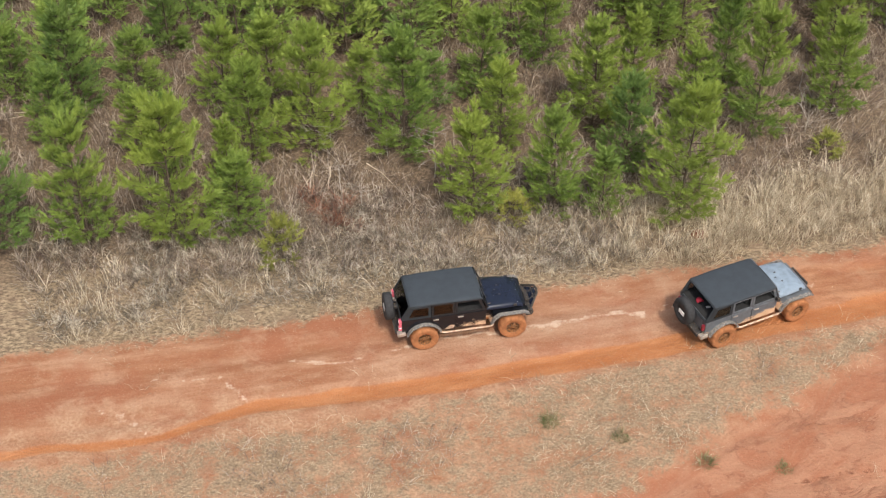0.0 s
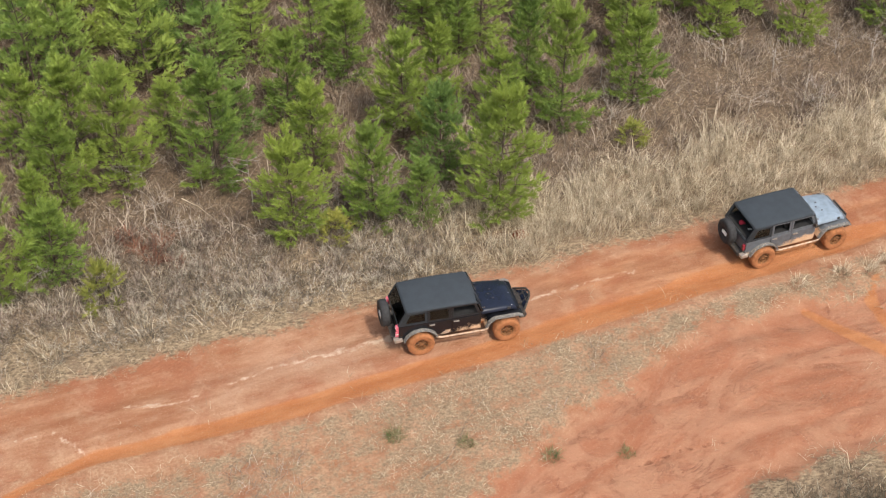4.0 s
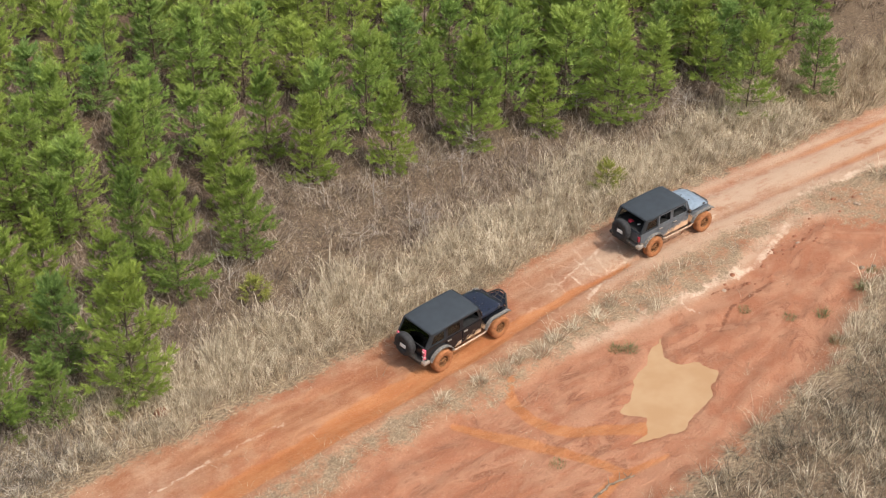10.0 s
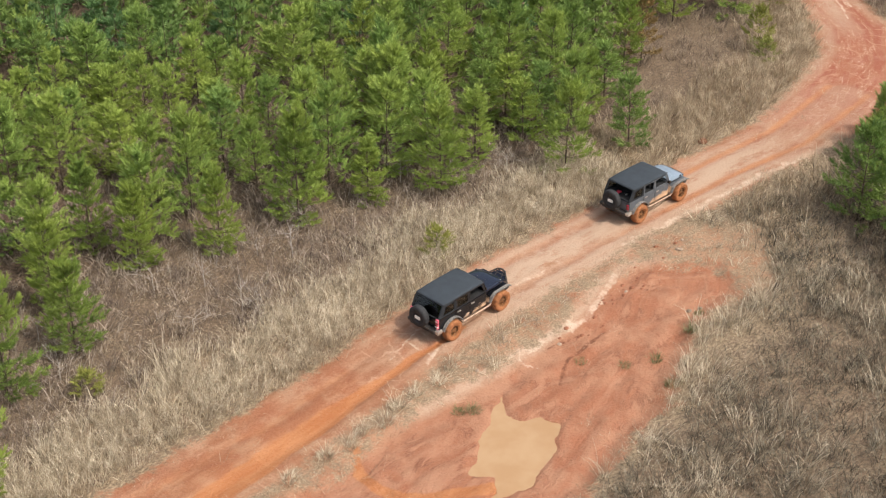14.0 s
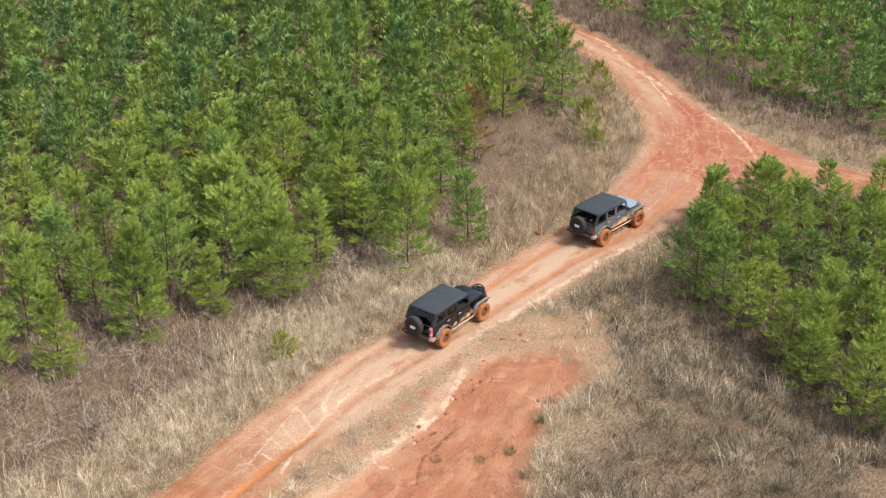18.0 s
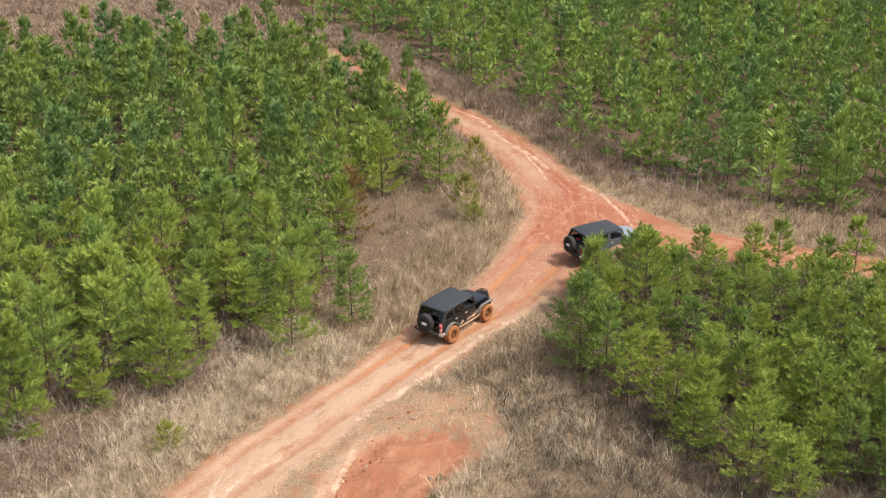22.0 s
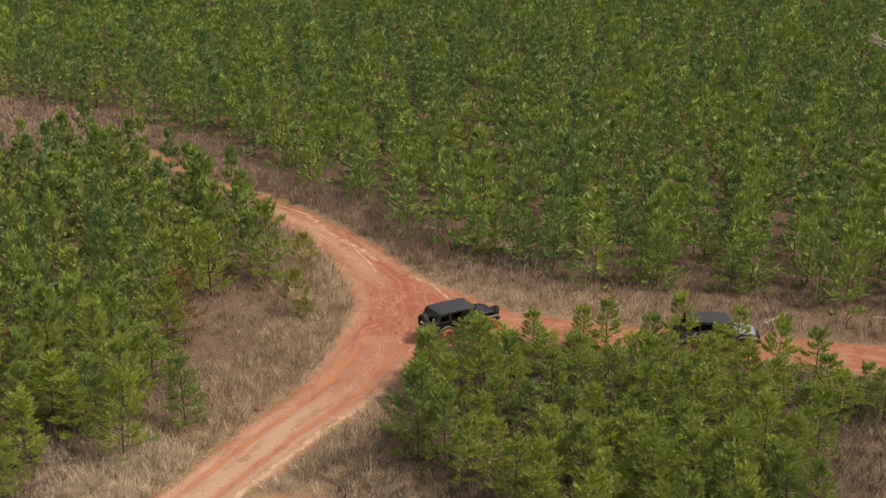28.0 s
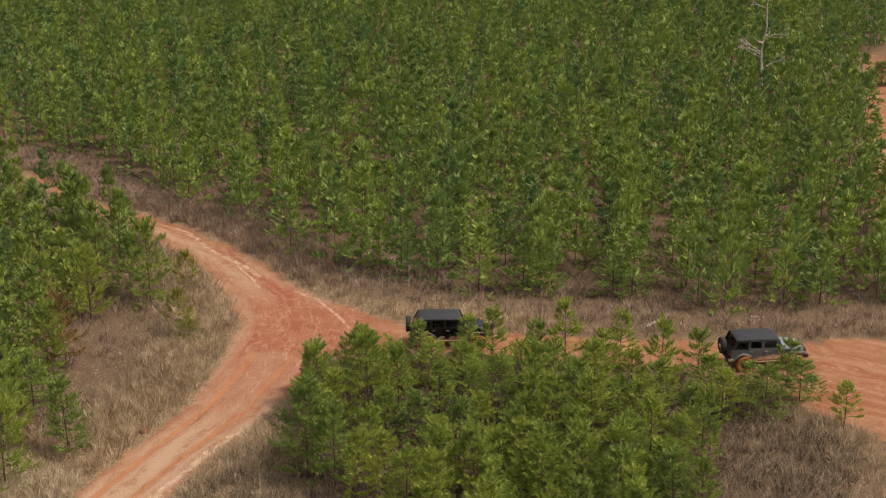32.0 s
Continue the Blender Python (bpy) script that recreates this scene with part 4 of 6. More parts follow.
ROADSIDE = [(69.7, 17.7, 3.4), (67.1, 14.8, 4.4), (69.3, 13.2, 3.3), (70.0, 8.6, 3.1), (67.5, 5.2, 2.4), (57.6, 30.3, 4.3), (61.1, 29.5, 4.1),
            (67.1, 24.3, 3.7), (67.3, 21.7, 3.2), (67.9, 20.3, 4.4), (65.6, 28.0, 2.8), (64.5, 17.7, 3.9), (67.5, 10.2, 2.6), (67.3, 25.7, 2.9)]
SEEDLINGS = [(-1.6, 36.9, 2.0), (19.2, 40.8, 1.1), (6.8, 38.3, 1.2), (64.8, 43.1, 2.5), (63.7, 41.7, 1.4), (70.9, 46.4, 2.3), (35.8, 39.1, 1.5)]

dice = random.Random(7)
for x, y, h in FRONT_ROW + MIDDLE_ROW:
    plant(dice.choice(OLIVE if x > 44 else BUSHY), x, y, h, dice.uniform(0, 360), dice.uniform(0.86, 1.08))
for x, y, h in ROADSIDE:
    plant(dice.choice(SLIM), x, y, h, dice.uniform(0, 360))
for x, y, h in SEEDLINGS:
    plant(dice.choice(SMALL), x, y, h, dice.uniform(0, 360), 0.62)
plant(BROWNED, 58.1, 46.2, 4.8, 20)
plant(BROWNED, 99.5, 48.6, 2.6, 80, 1.5)
plant(BUSHY[0], 144.8, 11.2, 2.4, 40, 1.5)


def fill(poly, cell, seed, jitter=0.32, gap=0.0):
    """Planting places on a loose grid inside a polygon, in view, away from those already planted."""
    rng = np.random.default_rng(seed)
    xs, ys = [p[0] for p in poly], [p[1] for p in poly]
    X, Y = np.meshgrid(np.arange(min(xs), max(xs), cell), np.arange(min(ys), max(ys), cell), indexing="ij")
    X, Y = X.ravel() + rng.uniform(-jitter, jitter, X.size) * cell, Y.ravel() + rng.uniform(-jitter, jitter, X.size) * cell
    keep = (inside(X, Y, poly) < 0) & seen_trees(X, Y) & (rng.uniform(0, 1, X.size) > gap)
    X, Y = X[keep], Y[keep]
    if planted:
        P = np.array(planted)
        X, Y = [v[np.array([np.min(np.hypot(P[:, 0] - a, P[:, 1] - b)) > cell * 0.65 for a, b in zip(X, Y)], bool)] for v in (X, Y)]
    return X, Y


def seen_trees(x, y):
    a, d = np.degrees(np.arctan2(x, y)), np.hypot(x, y)
    return (a > -17) & (a < 88) & (d < 205) & ~((a < 5) & (d > 60)) & ~((a < 20) & (d > 72)) & ~((a < 35) & (d > 105)) & ~((a < 45) & (d > 150))


wx, wy = fill(WOOD_WEST, 2.35, 21, 0.34, 0.04)
nx_, ny_ = fill(WOOD_NEAR, 2.1, 22, 0.36, 0.04)
fx, fy = fill([(-16, 40.5), (0, 41), (9, 42.5), (17, 45), (24, 47), (16, 49), (-16, 49)], 2.9, 24, 0.4, 0.42)
ex, ey = fill(WOOD_EAST, 2.6, 23, 0.36, 0.02)
order = np.argsort(np.hypot(wx, wy))
near_west = order[:190]
for k in near_west:
    if wx[k] < 42 and dice.random() < 0.18:
        continue
    plant(dice.choice(OLIVE + KINDS if wx[k] > 46 else KINDS), float(wx[k]), float(wy[k]), dice.uniform(3.4, 5.8), dice.uniform(0, 360), dice.uniform(0.85, 1.12))
for x, y in zip(fx, fy):
    plant(dice.choice(BUSHY), float(x), float(y), dice.uniform(2.8, 5.0), dice.uniform(0, 360), dice.uniform(0.75, 0.95))
for x, y in zip(nx_, ny_):
    plant(dice.choice(OLIVE + SLIM), float(x), float(y), (dice.uniform(2.1, 3.2) if x > 62.5 else dice.uniform(2.9, 4.5)), dice.uniform(0, 360), dice.uniform(0.9, 1.15))


def woods(name, X, Y, shapes, label, seed, needles=None):
    """Many pines joined into a trunk mesh and a needle mesh of one wood."""
    rng = np.random.default_rng(seed)
    kinds = [pine_arrays(seed + k, *s, limbs=False) for k, s in enumerate(shapes)]
    Z = plan(X, Y)["z"]
    TV, TF, CV, TONE, TINT, o = [], [], [], [], [], 0
    for x, y, z in zip(X, Y, Z):
        tv, tf, cv, tone = kinds[rng.integers(len(kinds))]
        TONE.append(np.repeat(0.35 + 0.3 * tone, 3))
        TINT.append(np.full(len(tone) * 3, rng.uniform(0, 1)))
        a, s, w = rng.uniform(0, 6.28), rng.choice((0.78, 0.9, 1.0, 1.08, 1.18)) * rng.uniform(0.94, 1.06), rng.uniform(0.92, 1.25)
        R = np.array([[np.cos(a) * w, -np.sin(a) * w, 0], [np.sin(a) * w, np.cos(a) * w, 0], [0, 0, s]])
        at = np.array([x, y, z - 0.05])
        TV.append(tv @ R.T + at)
        TF.append(tf + o)
        o += len(tv)
        CV.append(cv.reshape(-1, 3) @ R.T + at)
    root = new(name)
    part("trunks", raw_mesh("trunks", np.concatenate(TV), np.concatenate(TF)), BARK, root)
    C = np.concatenate(CV)
    me = raw_mesh("needles", C, np.arange(len(C)).reshape(-1, 3))
    share(me, "tone", np.concatenate(TONE))
    share(me, "tint", np.concatenate(TINT))
    part("needles", me, needles or NEEDLE_FAR, root)
    tagged(root, label, "trees", "", "stuff")


far_west = order[190:]
woods("pine_wood", wx[far_west], wy[far_west], [(5.2, r, 8, 5, 5, 5, 0, 0.115, 0.02) for r in (1.6, 1.4, 1.7)],
      "dense planted wood of young green pines beyond the brush", 300, NEEDLE_WEST)
ed = np.hypot(ex, ey) + np.random.default_rng(61).uniform(-28, 28, len(ex))
woods("pine_wood", ex[ed < 115], ey[ed < 115], [(h, r, 8, 5, 5, 4.4, 0, 0.122, 0.02) for h, r in ((5.5, 1.55), (5.6, 1.35), (5.2, 1.65))],
      "dense planted wood of young green pines behind the fork of the tracks", 320)
woods("pine_wood", ex[ed >= 115], ey[ed >= 115], [(h, r, 7, 5, 4, 3, 0, 0.165, 0.02, 1.1) for h, r in ((5.5, 1.55), (5.3, 1.65), (5.1, 1.4))],
      "far part of the planted pine wood, dark green", 340)

# ---- the two cars ----
def body_paint(name, paint, rough, splash, flecks=0.0):
    """Car paint with dried mud thrown up over its lower half."""
    m = Mat(name, rough, 0.0, 0.35)
    local = m.where(True)
    sep = m.t.nodes.new("ShaderNodeSeparateXYZ")
    m.link(local, sep.inputs[0])
    low = m.math("MULTIPLY", m.ramp(sep.outputs["Z"], 0.66, 1.24, 1.0, 0.0), m.ramp(sep.outputs["X"], 0.5, 1.9, 0.5, 1.0))
    drops = m.noise(38.0, 4, 0.7, None, True)
    blot = m.noise(4.0, 4, 0.65, None, True)
    dens = m.math("ADD", m.math("MULTIPLY", low, splash), m.math("MULTIPLY", blot, 0.42))
    mask = m.ramp(m.math("ADD", m.math("MULTIPLY", drops, 0.8), dens), 0.92, 1.03)
    base = m.mix(m.ramp(m.noise(5.0, 3, 0.5, None, True), 0.3, 0.7), tuple(v * 0.85 for v in paint), tuple(v * 1.15 for v in paint))
    fleck = m.ramp(m.noise(15.0, 2, 0.5, None, True), 0.74, 0.77, 0.0, flecks)
    muddy = m.mix(mask, base, m.mix(blot, (0.44, 0.25, 0.135), (0.58, 0.41, 0.28)))
    m.color(m.mix(fleck, muddy, (0.60, 0.57, 0.54)))
    m.link(m.ramp(mask, 0, 1, rough, 0.9), m.b.inputs["Roughness"])
    m.b.inputs["Coat Weight"].default_value = 0.12
    return m.m


FABRIC = plain("charcoal_canvas", (0.035, 0.043, 0.053), 0.85, 0, 0.25, 0.08, 3.0, ((0.12, 0.105, 0.095), 0.62, 0.88, 0.15))
DARK_CANVAS = plain("dark_side_canvas", (0.022, 0.025, 0.029), 0.8, 0, 0.25, 0.12, 4.0)
WINDOW_TRIM = plain("black_window_trim", (0.014, 0.014, 0.016), 0.5, 0, 0.4, 0.2, 12.0)
FENDER = plain("scuffed_grey_fender", (0.14, 0.135, 0.13), 0.75, 0, 0.3, 0.3, 12.0, ((0.42, 0.34, 0.27), 0.50, 0.66, 0.7))
BLACK_TRIM = plain("black_textured_plastic", (0.022, 0.022, 0.023), 0.7, 0, 0.4, 0.25, 14.0, ((0.30, 0.20, 0.13), 0.5, 0.72, 0.7))
RUBBER = plain("black_rubber", (0.028, 0.028, 0.030), 0.8, 0, 0.3, 0.3, 10.0, ((0.15, 0.11, 0.08), 0.6, 0.85, 0.35))
STEEL = plain("scuffed_bare_metal", (0.48, 0.44, 0.40), 0.4, 0.7, 0.5, 0.2, 9.0, ((0.45, 0.32, 0.22), 0.45, 0.75, 0.7))
SILL = plain("dusty_side_rail", (0.40, 0.29, 0.215), 0.8, 0.0, 0.3, 0.3, 7.0, ((0.36, 0.17, 0.075), 0.48, 0.7, 0.8))
INSIDE = plain("dark_cabin_trim", (0.02, 0.02, 0.021), 0.8, 0, 0.3, 0.3)
RED_LENS = plain("red_lamp_lens", (0.20, 0.018, 0.03), 0.25, 0, 0.5, 0.2)
PINK_LENS = plain("faded_red_lamp_housing", (0.60, 0.12, 0.17), 0.4, 0, 0.5, 0.35, 16.0)
WHITE_BAR = plain("white_plate", (0.78, 0.77, 0.74), 0.5, 0, 0.4, 0.08)
RED_BAG = plain("red_canvas_bag", (0.34, 0.03, 0.05), 0.8, 0, 0.2, 0.2)
PALE_BAG = plain("pale_plastic_sack", (0.62, 0.60, 0.57), 0.6, 0, 0.3, 0.15)
BLACK_PAINT = body_paint("black_paint_with_mud", (0.008, 0.009, 0.012), 0.24, 0.46)
HOOD_BLACK = body_paint("navy_black_hood_paint", (0.009, 0.013, 0.027), 0.26, 0.05, 0.8)
GREY_PAINT = body_paint("grey_paint_with_mud", (0.095, 0.105, 0.12), 0.42, 0.74)
SILVER_PAINT = body_paint("silver_blue_hood_paint", (0.19, 0.24, 0.30), 0.45, 0.0)


def glass(name, tint):
    m = Mat(name, 0.03, 0, 0.4)
    m.color(tint)
    m.b.inputs["Transmission Weight"].default_value = 1.0
    return m.m


PANE = glass("dark_tinted_window", (0.16, 0.165, 0.17))
CLEAR = glass("windscreen_glass", (0.80, 0.84, 0.84))


def lean(z, s):
    """How far out the cabin side stands at a height, on side s."""
    return s * (0.785 - max(0.0, z - 1.30) * 0.03)


def side_panel(bm, outline, s, thick=0.03, out=0.0):
    """A plate on the leaning cabin side, from an (x, z) outline."""
    a = [bm.verts.new((x, lean(z, s) + s * out, z)) for x, z in outline]
    b = [bm.verts.new((x, lean(z, s) + s * (out - thick), z)) for x, z in outline]
    bm.faces.new(a)
    bm.faces.new(b[::-1])
    for i in range(len(a)):
        j = (i + 1) % len(a)
        bm.faces.new((a[i], b[i], b[j], a[j]))
    return bm


def slab(bm, corners, shift):
    """A flat closed plate from its corners, as thick as shift."""
    a = [bm.verts.new(c) for c in corners]
    b = [bm.verts.new(v.co + Vector(shift)) for v in a]
    bm.faces.new(a)
    bm.faces.new(b[::-1])
    for i in range(len(a)):
        j = (i + 1) % len(a)
        bm.faces.new((a[i], b[i], b[j], a[j]))


def frame_panel(bm, outer, inner, s, thick=0.03):
    """A plate with a hole: outer and inner outlines of as many corners."""
    rings = []
    for outline, d in ((outer, 0.0), (inner, 0.0), (inner, -thick), (outer, -thick)):
        rings.append([bm.verts.new((x, lean(z, s) + s * d, z)) for x, z in outline])
    for p, q in zip(rings, rings[1:] + rings[:1]):
        for i in range(len(p)):
            j = (i + 1) % len(p)
            bm.faces.new((p[i], p[j], q[j], q[i]))
    return bm


def arch(bm, cx, r0, r1, a0, a1, y0, y1, n=10):
    """A curved strip over a wheel, about the hub at height 0.47."""
    pts = []
    for k in range(n + 1):
        a = radians(a0 + (a1 - a0) * k / n)
        pts.append((math.cos(a), math.sin(a)))
    outline = [(cx + c * r1, 0.47 + s * r1) for c, s in pts] + [(cx + c * r0, 0.47 + s * r0) for c, s in reversed(pts)]
    return prism(bm, outline, y0, y1)


def tyre_bm():
    bm = bmesh.new()
    outline = [(0.235, -0.13), (0.30, -0.165), (0.40, -0.172), (0.452, -0.145), (0.468, -0.10), (0.468, -0.02), (0.468, 0.02), (0.468, 0.10),
               (0.452, 0.145), (0.40, 0.172), (0.30, 0.165), (0.235, 0.13)]
    lathe(bm, outline, 48)
    for v in bm.verts:
        r = math.hypot(v.co.x, v.co.z)
        if r > 0.445:
            k = round(math.atan2(v.co.z, v.co.x) / (2 * math.pi) * 48) % 4
            shift = 0 if v.co.y < 0 else 2
            cut = 0.011 if (k + shift) % 4 >= 2 else 0.0
            v.co.x *= (r - cut) / r
            v.co.z *= (r - cut) / r
    return bm


def rim_bm(outer=0.24):
    bm = bmesh.new()
    lathe(bm, [(outer, 0.12), (outer - 0.02, 0.125), (outer - 0.035, 0.05), (outer - 0.035, -0.12)], 28)
    for k in range(8):
        a = 2 * math.pi * k / 8
        d = Vector((math.cos(a), 0, math.sin(a)))
        rod(bm, d * 0.05 + Vector((0, 0.075, 0)), d * (outer - 0.02) + Vector((0, 0.055, 0)), 0.024, 6)
    lathe(bm, [(0.001, 0.11), (0.05, 0.11), (0.065, 0.06), (0.065, -0.1)], 16)
    return bm


TYRE_MESH, RIM_MESH = bpy.data.meshes.new("tyre"), bpy.data.meshes.new("rim")
for made, me in ((tyre_bm(), TYRE_MESH), (rim_bm(), RIM_MESH)):
    bmesh.ops.recalc_face_normals(made, faces=made.faces)
    made.to_mesh(me)
    made.free()
TYRE_MESH.materials.append(MUD)
RIM_MESH.materials.append(plain("muddy_dark_rim", (0.10, 0.055, 0.03), 0.6, 0.3, 0.4, 0.4, 18.0, ((0.40, 0.17, 0.06), 0.42, 0.62, 0.9)))


def jeep(paint, hood_paint, label, open_windows, stinger):
    """A lifted four-door off-road car, x ahead, its rear axle over the origin. Returns it with its wheels."""
    car = new("off_road_car")
    # tub with rear wheel openings
    bm = bmesh.new()
    cut = [(0.60 * math.cos(radians(a)), 0.47 + 0.60 * math.sin(radians(a))) for a in range(20, 161, 14)]
    tub = [(-0.73, 1.29), (2.06, 1.31), (2.06, 0.66)] + cut + [(-0.73, 0.76)]
    prism(bm, tub, -0.785, 0.785, 0.012)
    part("body", bm, paint, car)
    # nose, hood and grille
    bm = bmesh.new()
    prism(bm, [(2.04, 0.72), (2.04, 1.28), (3.34, 1.17), (3.34, 0.72)], -0.56, 0.56, 0.02)
    part("nose", bm, paint, car)
    bm = bmesh.new()
    rows = []
    for x, w, z in ((2.08, 0.765, 1.375), (2.5, 0.745, 1.36), (2.95, 0.705, 1.325), (3.22, 0.665, 1.275), (3.33, 0.645, 1.19)):
        rows.append([bm.verts.new((x, w * u, z - d)) for u, d in ((-1, 0.10), (-0.97, 0.035), (-0.86, 0.0), (-0.35, -0.022), (0.35, -0.022), (0.86, 0.0), (0.97, 0.035), (1, 0.10))])
    for p, q in zip(rows, rows[1:]):
        for i in range(7):
            bm.faces.new((p[i], p[i + 1], q[i + 1], q[i]))
    under = [[bm.verts.new((v.co.x, v.co.y, v.co.z - 0.03)) for v in (r[0], r[-1])] for r in rows]
    for (p, q), r, r2 in zip(zip(under, under[1:]), rows, rows[1:]):
        bm.faces.new((r[0], r2[0], q[0], p[0]))
        bm.faces.new((r[-1], p[1], q[1], r2[-1]))
    hood = part("hood", bm, hood_paint, car, "", True)
    for s in (-1, 1):
        bm = bmesh.new()
        box(bm, 3.0, 3.10, s * 0.69 - 0.02, s * 0.69 + 0.02, 1.22, 1.30, 0.006)
        part("hood_latch", bm, BLACK_TRIM, hood)
        bm = bmesh.new()
        box(bm, 2.10, 2.24, s * 0.60 - 0.02, s * 0.60 + 0.02, 1.375, 1.398, 0.005)
        part("hinge", bm, BLACK_TRIM, hood)
    for x, y in ((2.5, 0.0), (2.62, 0.22), (2.62, -0.22)):
        bm = bmesh.new()
        box(bm, x - 0.03, x + 0.03, y - 0.018, y + 0.018, 1.365, 1.396, 0.004)
        part("washer_jet", bm, BLACK_TRIM, hood)
    bm = bmesh.new()
    box(bm, 3.33, 3.42, -0.62, 0.62, 0.72, 1.19, 0.02)
    grille = part("grille", bm, paint, car)
    for k in range(7):
        bm = bmesh.new()
        y = (k - 3) * 0.092
        box(bm, 3.417, 3.432, y - 0.024, y + 0.024, 0.82, 1.12, 0.006)
        part("slot", bm, INSIDE, grille)
    for s in (-1, 1):
        bm = bmesh.new()
        lathe(bm, [(0.001, 0.03), (0.07, 0.02), (0.09, 0.0), (0.09, -0.02)], 20)
        bm.transform(Matrix.Translation((3.42, s * 0.47, 1.02)) @ Matrix.Rotation(radians(-90), 4, "Z"))
        part("headlight", bm, WHITE_BAR, car, "round clear headlight")
        # flat front fender and its skirt, and rear flare
        bm = bmesh.new()
        y0, y1 = (0.54, 0.80) if s > 0 else (-0.80, -0.54)
        outline = [(2.20, 0.70), (2.32, 0.95), (2.50, 1.085), (3.34, 1.085), (3.50, 0.99), (3.51, 0.94), (3.34, 1.03), (2.53, 1.03), (2.38, 0.91), (2.26, 0.70)]
        prism(bm, outline, y0, y1, 0.008)
        fender = part("front_fender", bm, paint, car)
        bm = bmesh.new()
        y0, y1 = (0.795, 0.92) if s > 0 else (-0.92, -0.795)
        prism(bm, [(x, z + 0.006) for x, z in outline], y0, y1, 0.006)
        part("fender_lip", bm, FENDER, fender, "scuffed grey fender lip")
        bm = bmesh.new()
        y0, y1 = (0.775, 0.92) if s > 0 else (-0.92, -0.775)
        arch(bm, 0.0, 0.58, 0.62, 22, 160, y0, y1)
        part("rear_fender", bm, FENDER, car)
        # side rail
        bm = bmesh.new()
        pipe(bm, [(0.52, s * 0.82, 0.62), (0.72, s * 0.86, 0.60), (2.15, s * 0.86, 0.60), (2.32, s * 0.82, 0.62)], 0.035, 8)
        part("side_rail", bm, SILL, car)
        # doors
        for x0, x1 in ((1.06, 1.98), (0.24, 1.03)):
            bm = bmesh.new()
            y0, y1 = (0.787, 0.808) if s > 0 else (-0.808, -0.787)
            low = [(x0, 1.285), (x1, 1.285), (x1, 0.70), (x0 + 0.02, 0.70)] if x0 > 1 else [(x0, 1.285), (x1, 1.285), (x1, 0.70), (0.62, 0.70), (0.52, 0.86), (0.35, 1.0), (x0, 1.05)]
            prism(bm, low, y0, y1, 0.006)
            door = part("door", bm, paint, car)
            bm = bmesh.new()
            box(bm, x0 + 0.06, x0 + 0.24, s * 0.822 - 0.016, s * 0.822 + 0.016, 1.165, 1.205, 0.008)
            part("door_handle", bm, STEEL, door)
        # upper door frames and window panes
        front_o, front_i = [(1.04, 1.30), (1.04, 1.83), (1.86, 1.83), (2.06, 1.32)], [(1.11, 1.36), (1.11, 1.76), (1.80, 1.76), (1.95, 1.37)]
        rear_o, rear_i = [(0.26, 1.30), (0.26, 1.83), (1.02, 1.83), (1.02, 1.30)], [(0.33, 1.36), (0.33, 1.76), (0.95, 1.76), (0.95, 1.36)]
        quarter_o, quarter_i = [(-0.71, 1.30), (-0.45, 1.85), (0.24, 1.85), (0.24, 1.30)], [(-0.50, 1.38), (-0.34, 1.73), (0.15, 1.73), (0.15, 1.38)]
        for o, i, kind, mat in ((front_o, front_i, "window_frame", WINDOW_TRIM if not open_windows else paint), (rear_o, rear_i, "window_frame", WINDOW_TRIM if not open_windows else paint),
                                (quarter_o, quarter_i, "quarter_canvas", DARK_CANVAS)):
            bm = bmesh.new()
            frame_panel(bm, o, i, s)
            fr = part(kind, bm, mat, car)
            if kind == "quarter_canvas" or not (open_windows or (o is front_o and s < 0)):
                bm = bmesh.new()
                side_panel(bm, i, s, 0.008, -0.012)
                part("window_pane", bm, PANE, fr)
        # mirror
        if open_windows:
            bm = bmesh.new()
            box(bm, 1.92, 2.02, s * 0.89 - 0.07, s * 0.89 + 0.07, 1.34, 1.48, 0.02)
            rod(bm, (1.98, s * 0.79, 1.33), (1.97, s * 0.86, 1.38), 0.018)
            part("side_mirror", bm, BLACK_TRIM, car)
        # rear lamp
        bm = bmesh.new()
        top, half = (1.30, 0.066) if stinger else (1.17, 0.05)
        box(bm, -0.82, -0.72, s * 0.705 - half, s * 0.705 + half, top - 0.24, top, 0.02)
        lamp = part("tail_lamp", bm, PINK_LENS if stinger else RED_LENS, car, "faded pink-red tail lamp" if stinger else "dark red tail lamp")
        if stinger:
            for z0, z1, y, w, mat in ((1.20, 1.235, 0.70, 0.05, WHITE_BAR), (1.115, 1.14, 0.715, 0.056, DARK_CANVAS), (0.985, 1.045, 0.73, 0.04, PINK_LENS),
                                      (0.935, 0.98, 0.70, 0.055, WHITE_BAR), (0.86, 0.925, 0.735, 0.038, PINK_LENS), (0.825, 0.85, 0.70, 0.03, WHITE_BAR)):
                bm = bmesh.new()
                box(bm, -0.832, -0.73, s * y - w, s * y + w, z0, z1, 0.008)
                part("reflector", bm, mat, lamp)
    if stinger:
        for s in (-1, 1):
            bm = bmesh.new()
            y0, y1 = (0.810, 0.818) if s > 0 else (-0.818, -0.810)
            prism(bm, [(0.66, 0.70), (0.86, 0.86), (1.02, 0.84), (0.96, 0.70)], y0, y1)
            part("rocker_plate", bm, SILL, car, "pale scuffed rocker plate")
    # roof canvas, with a soft crown
    bm = bmesh.new()
    rows = []
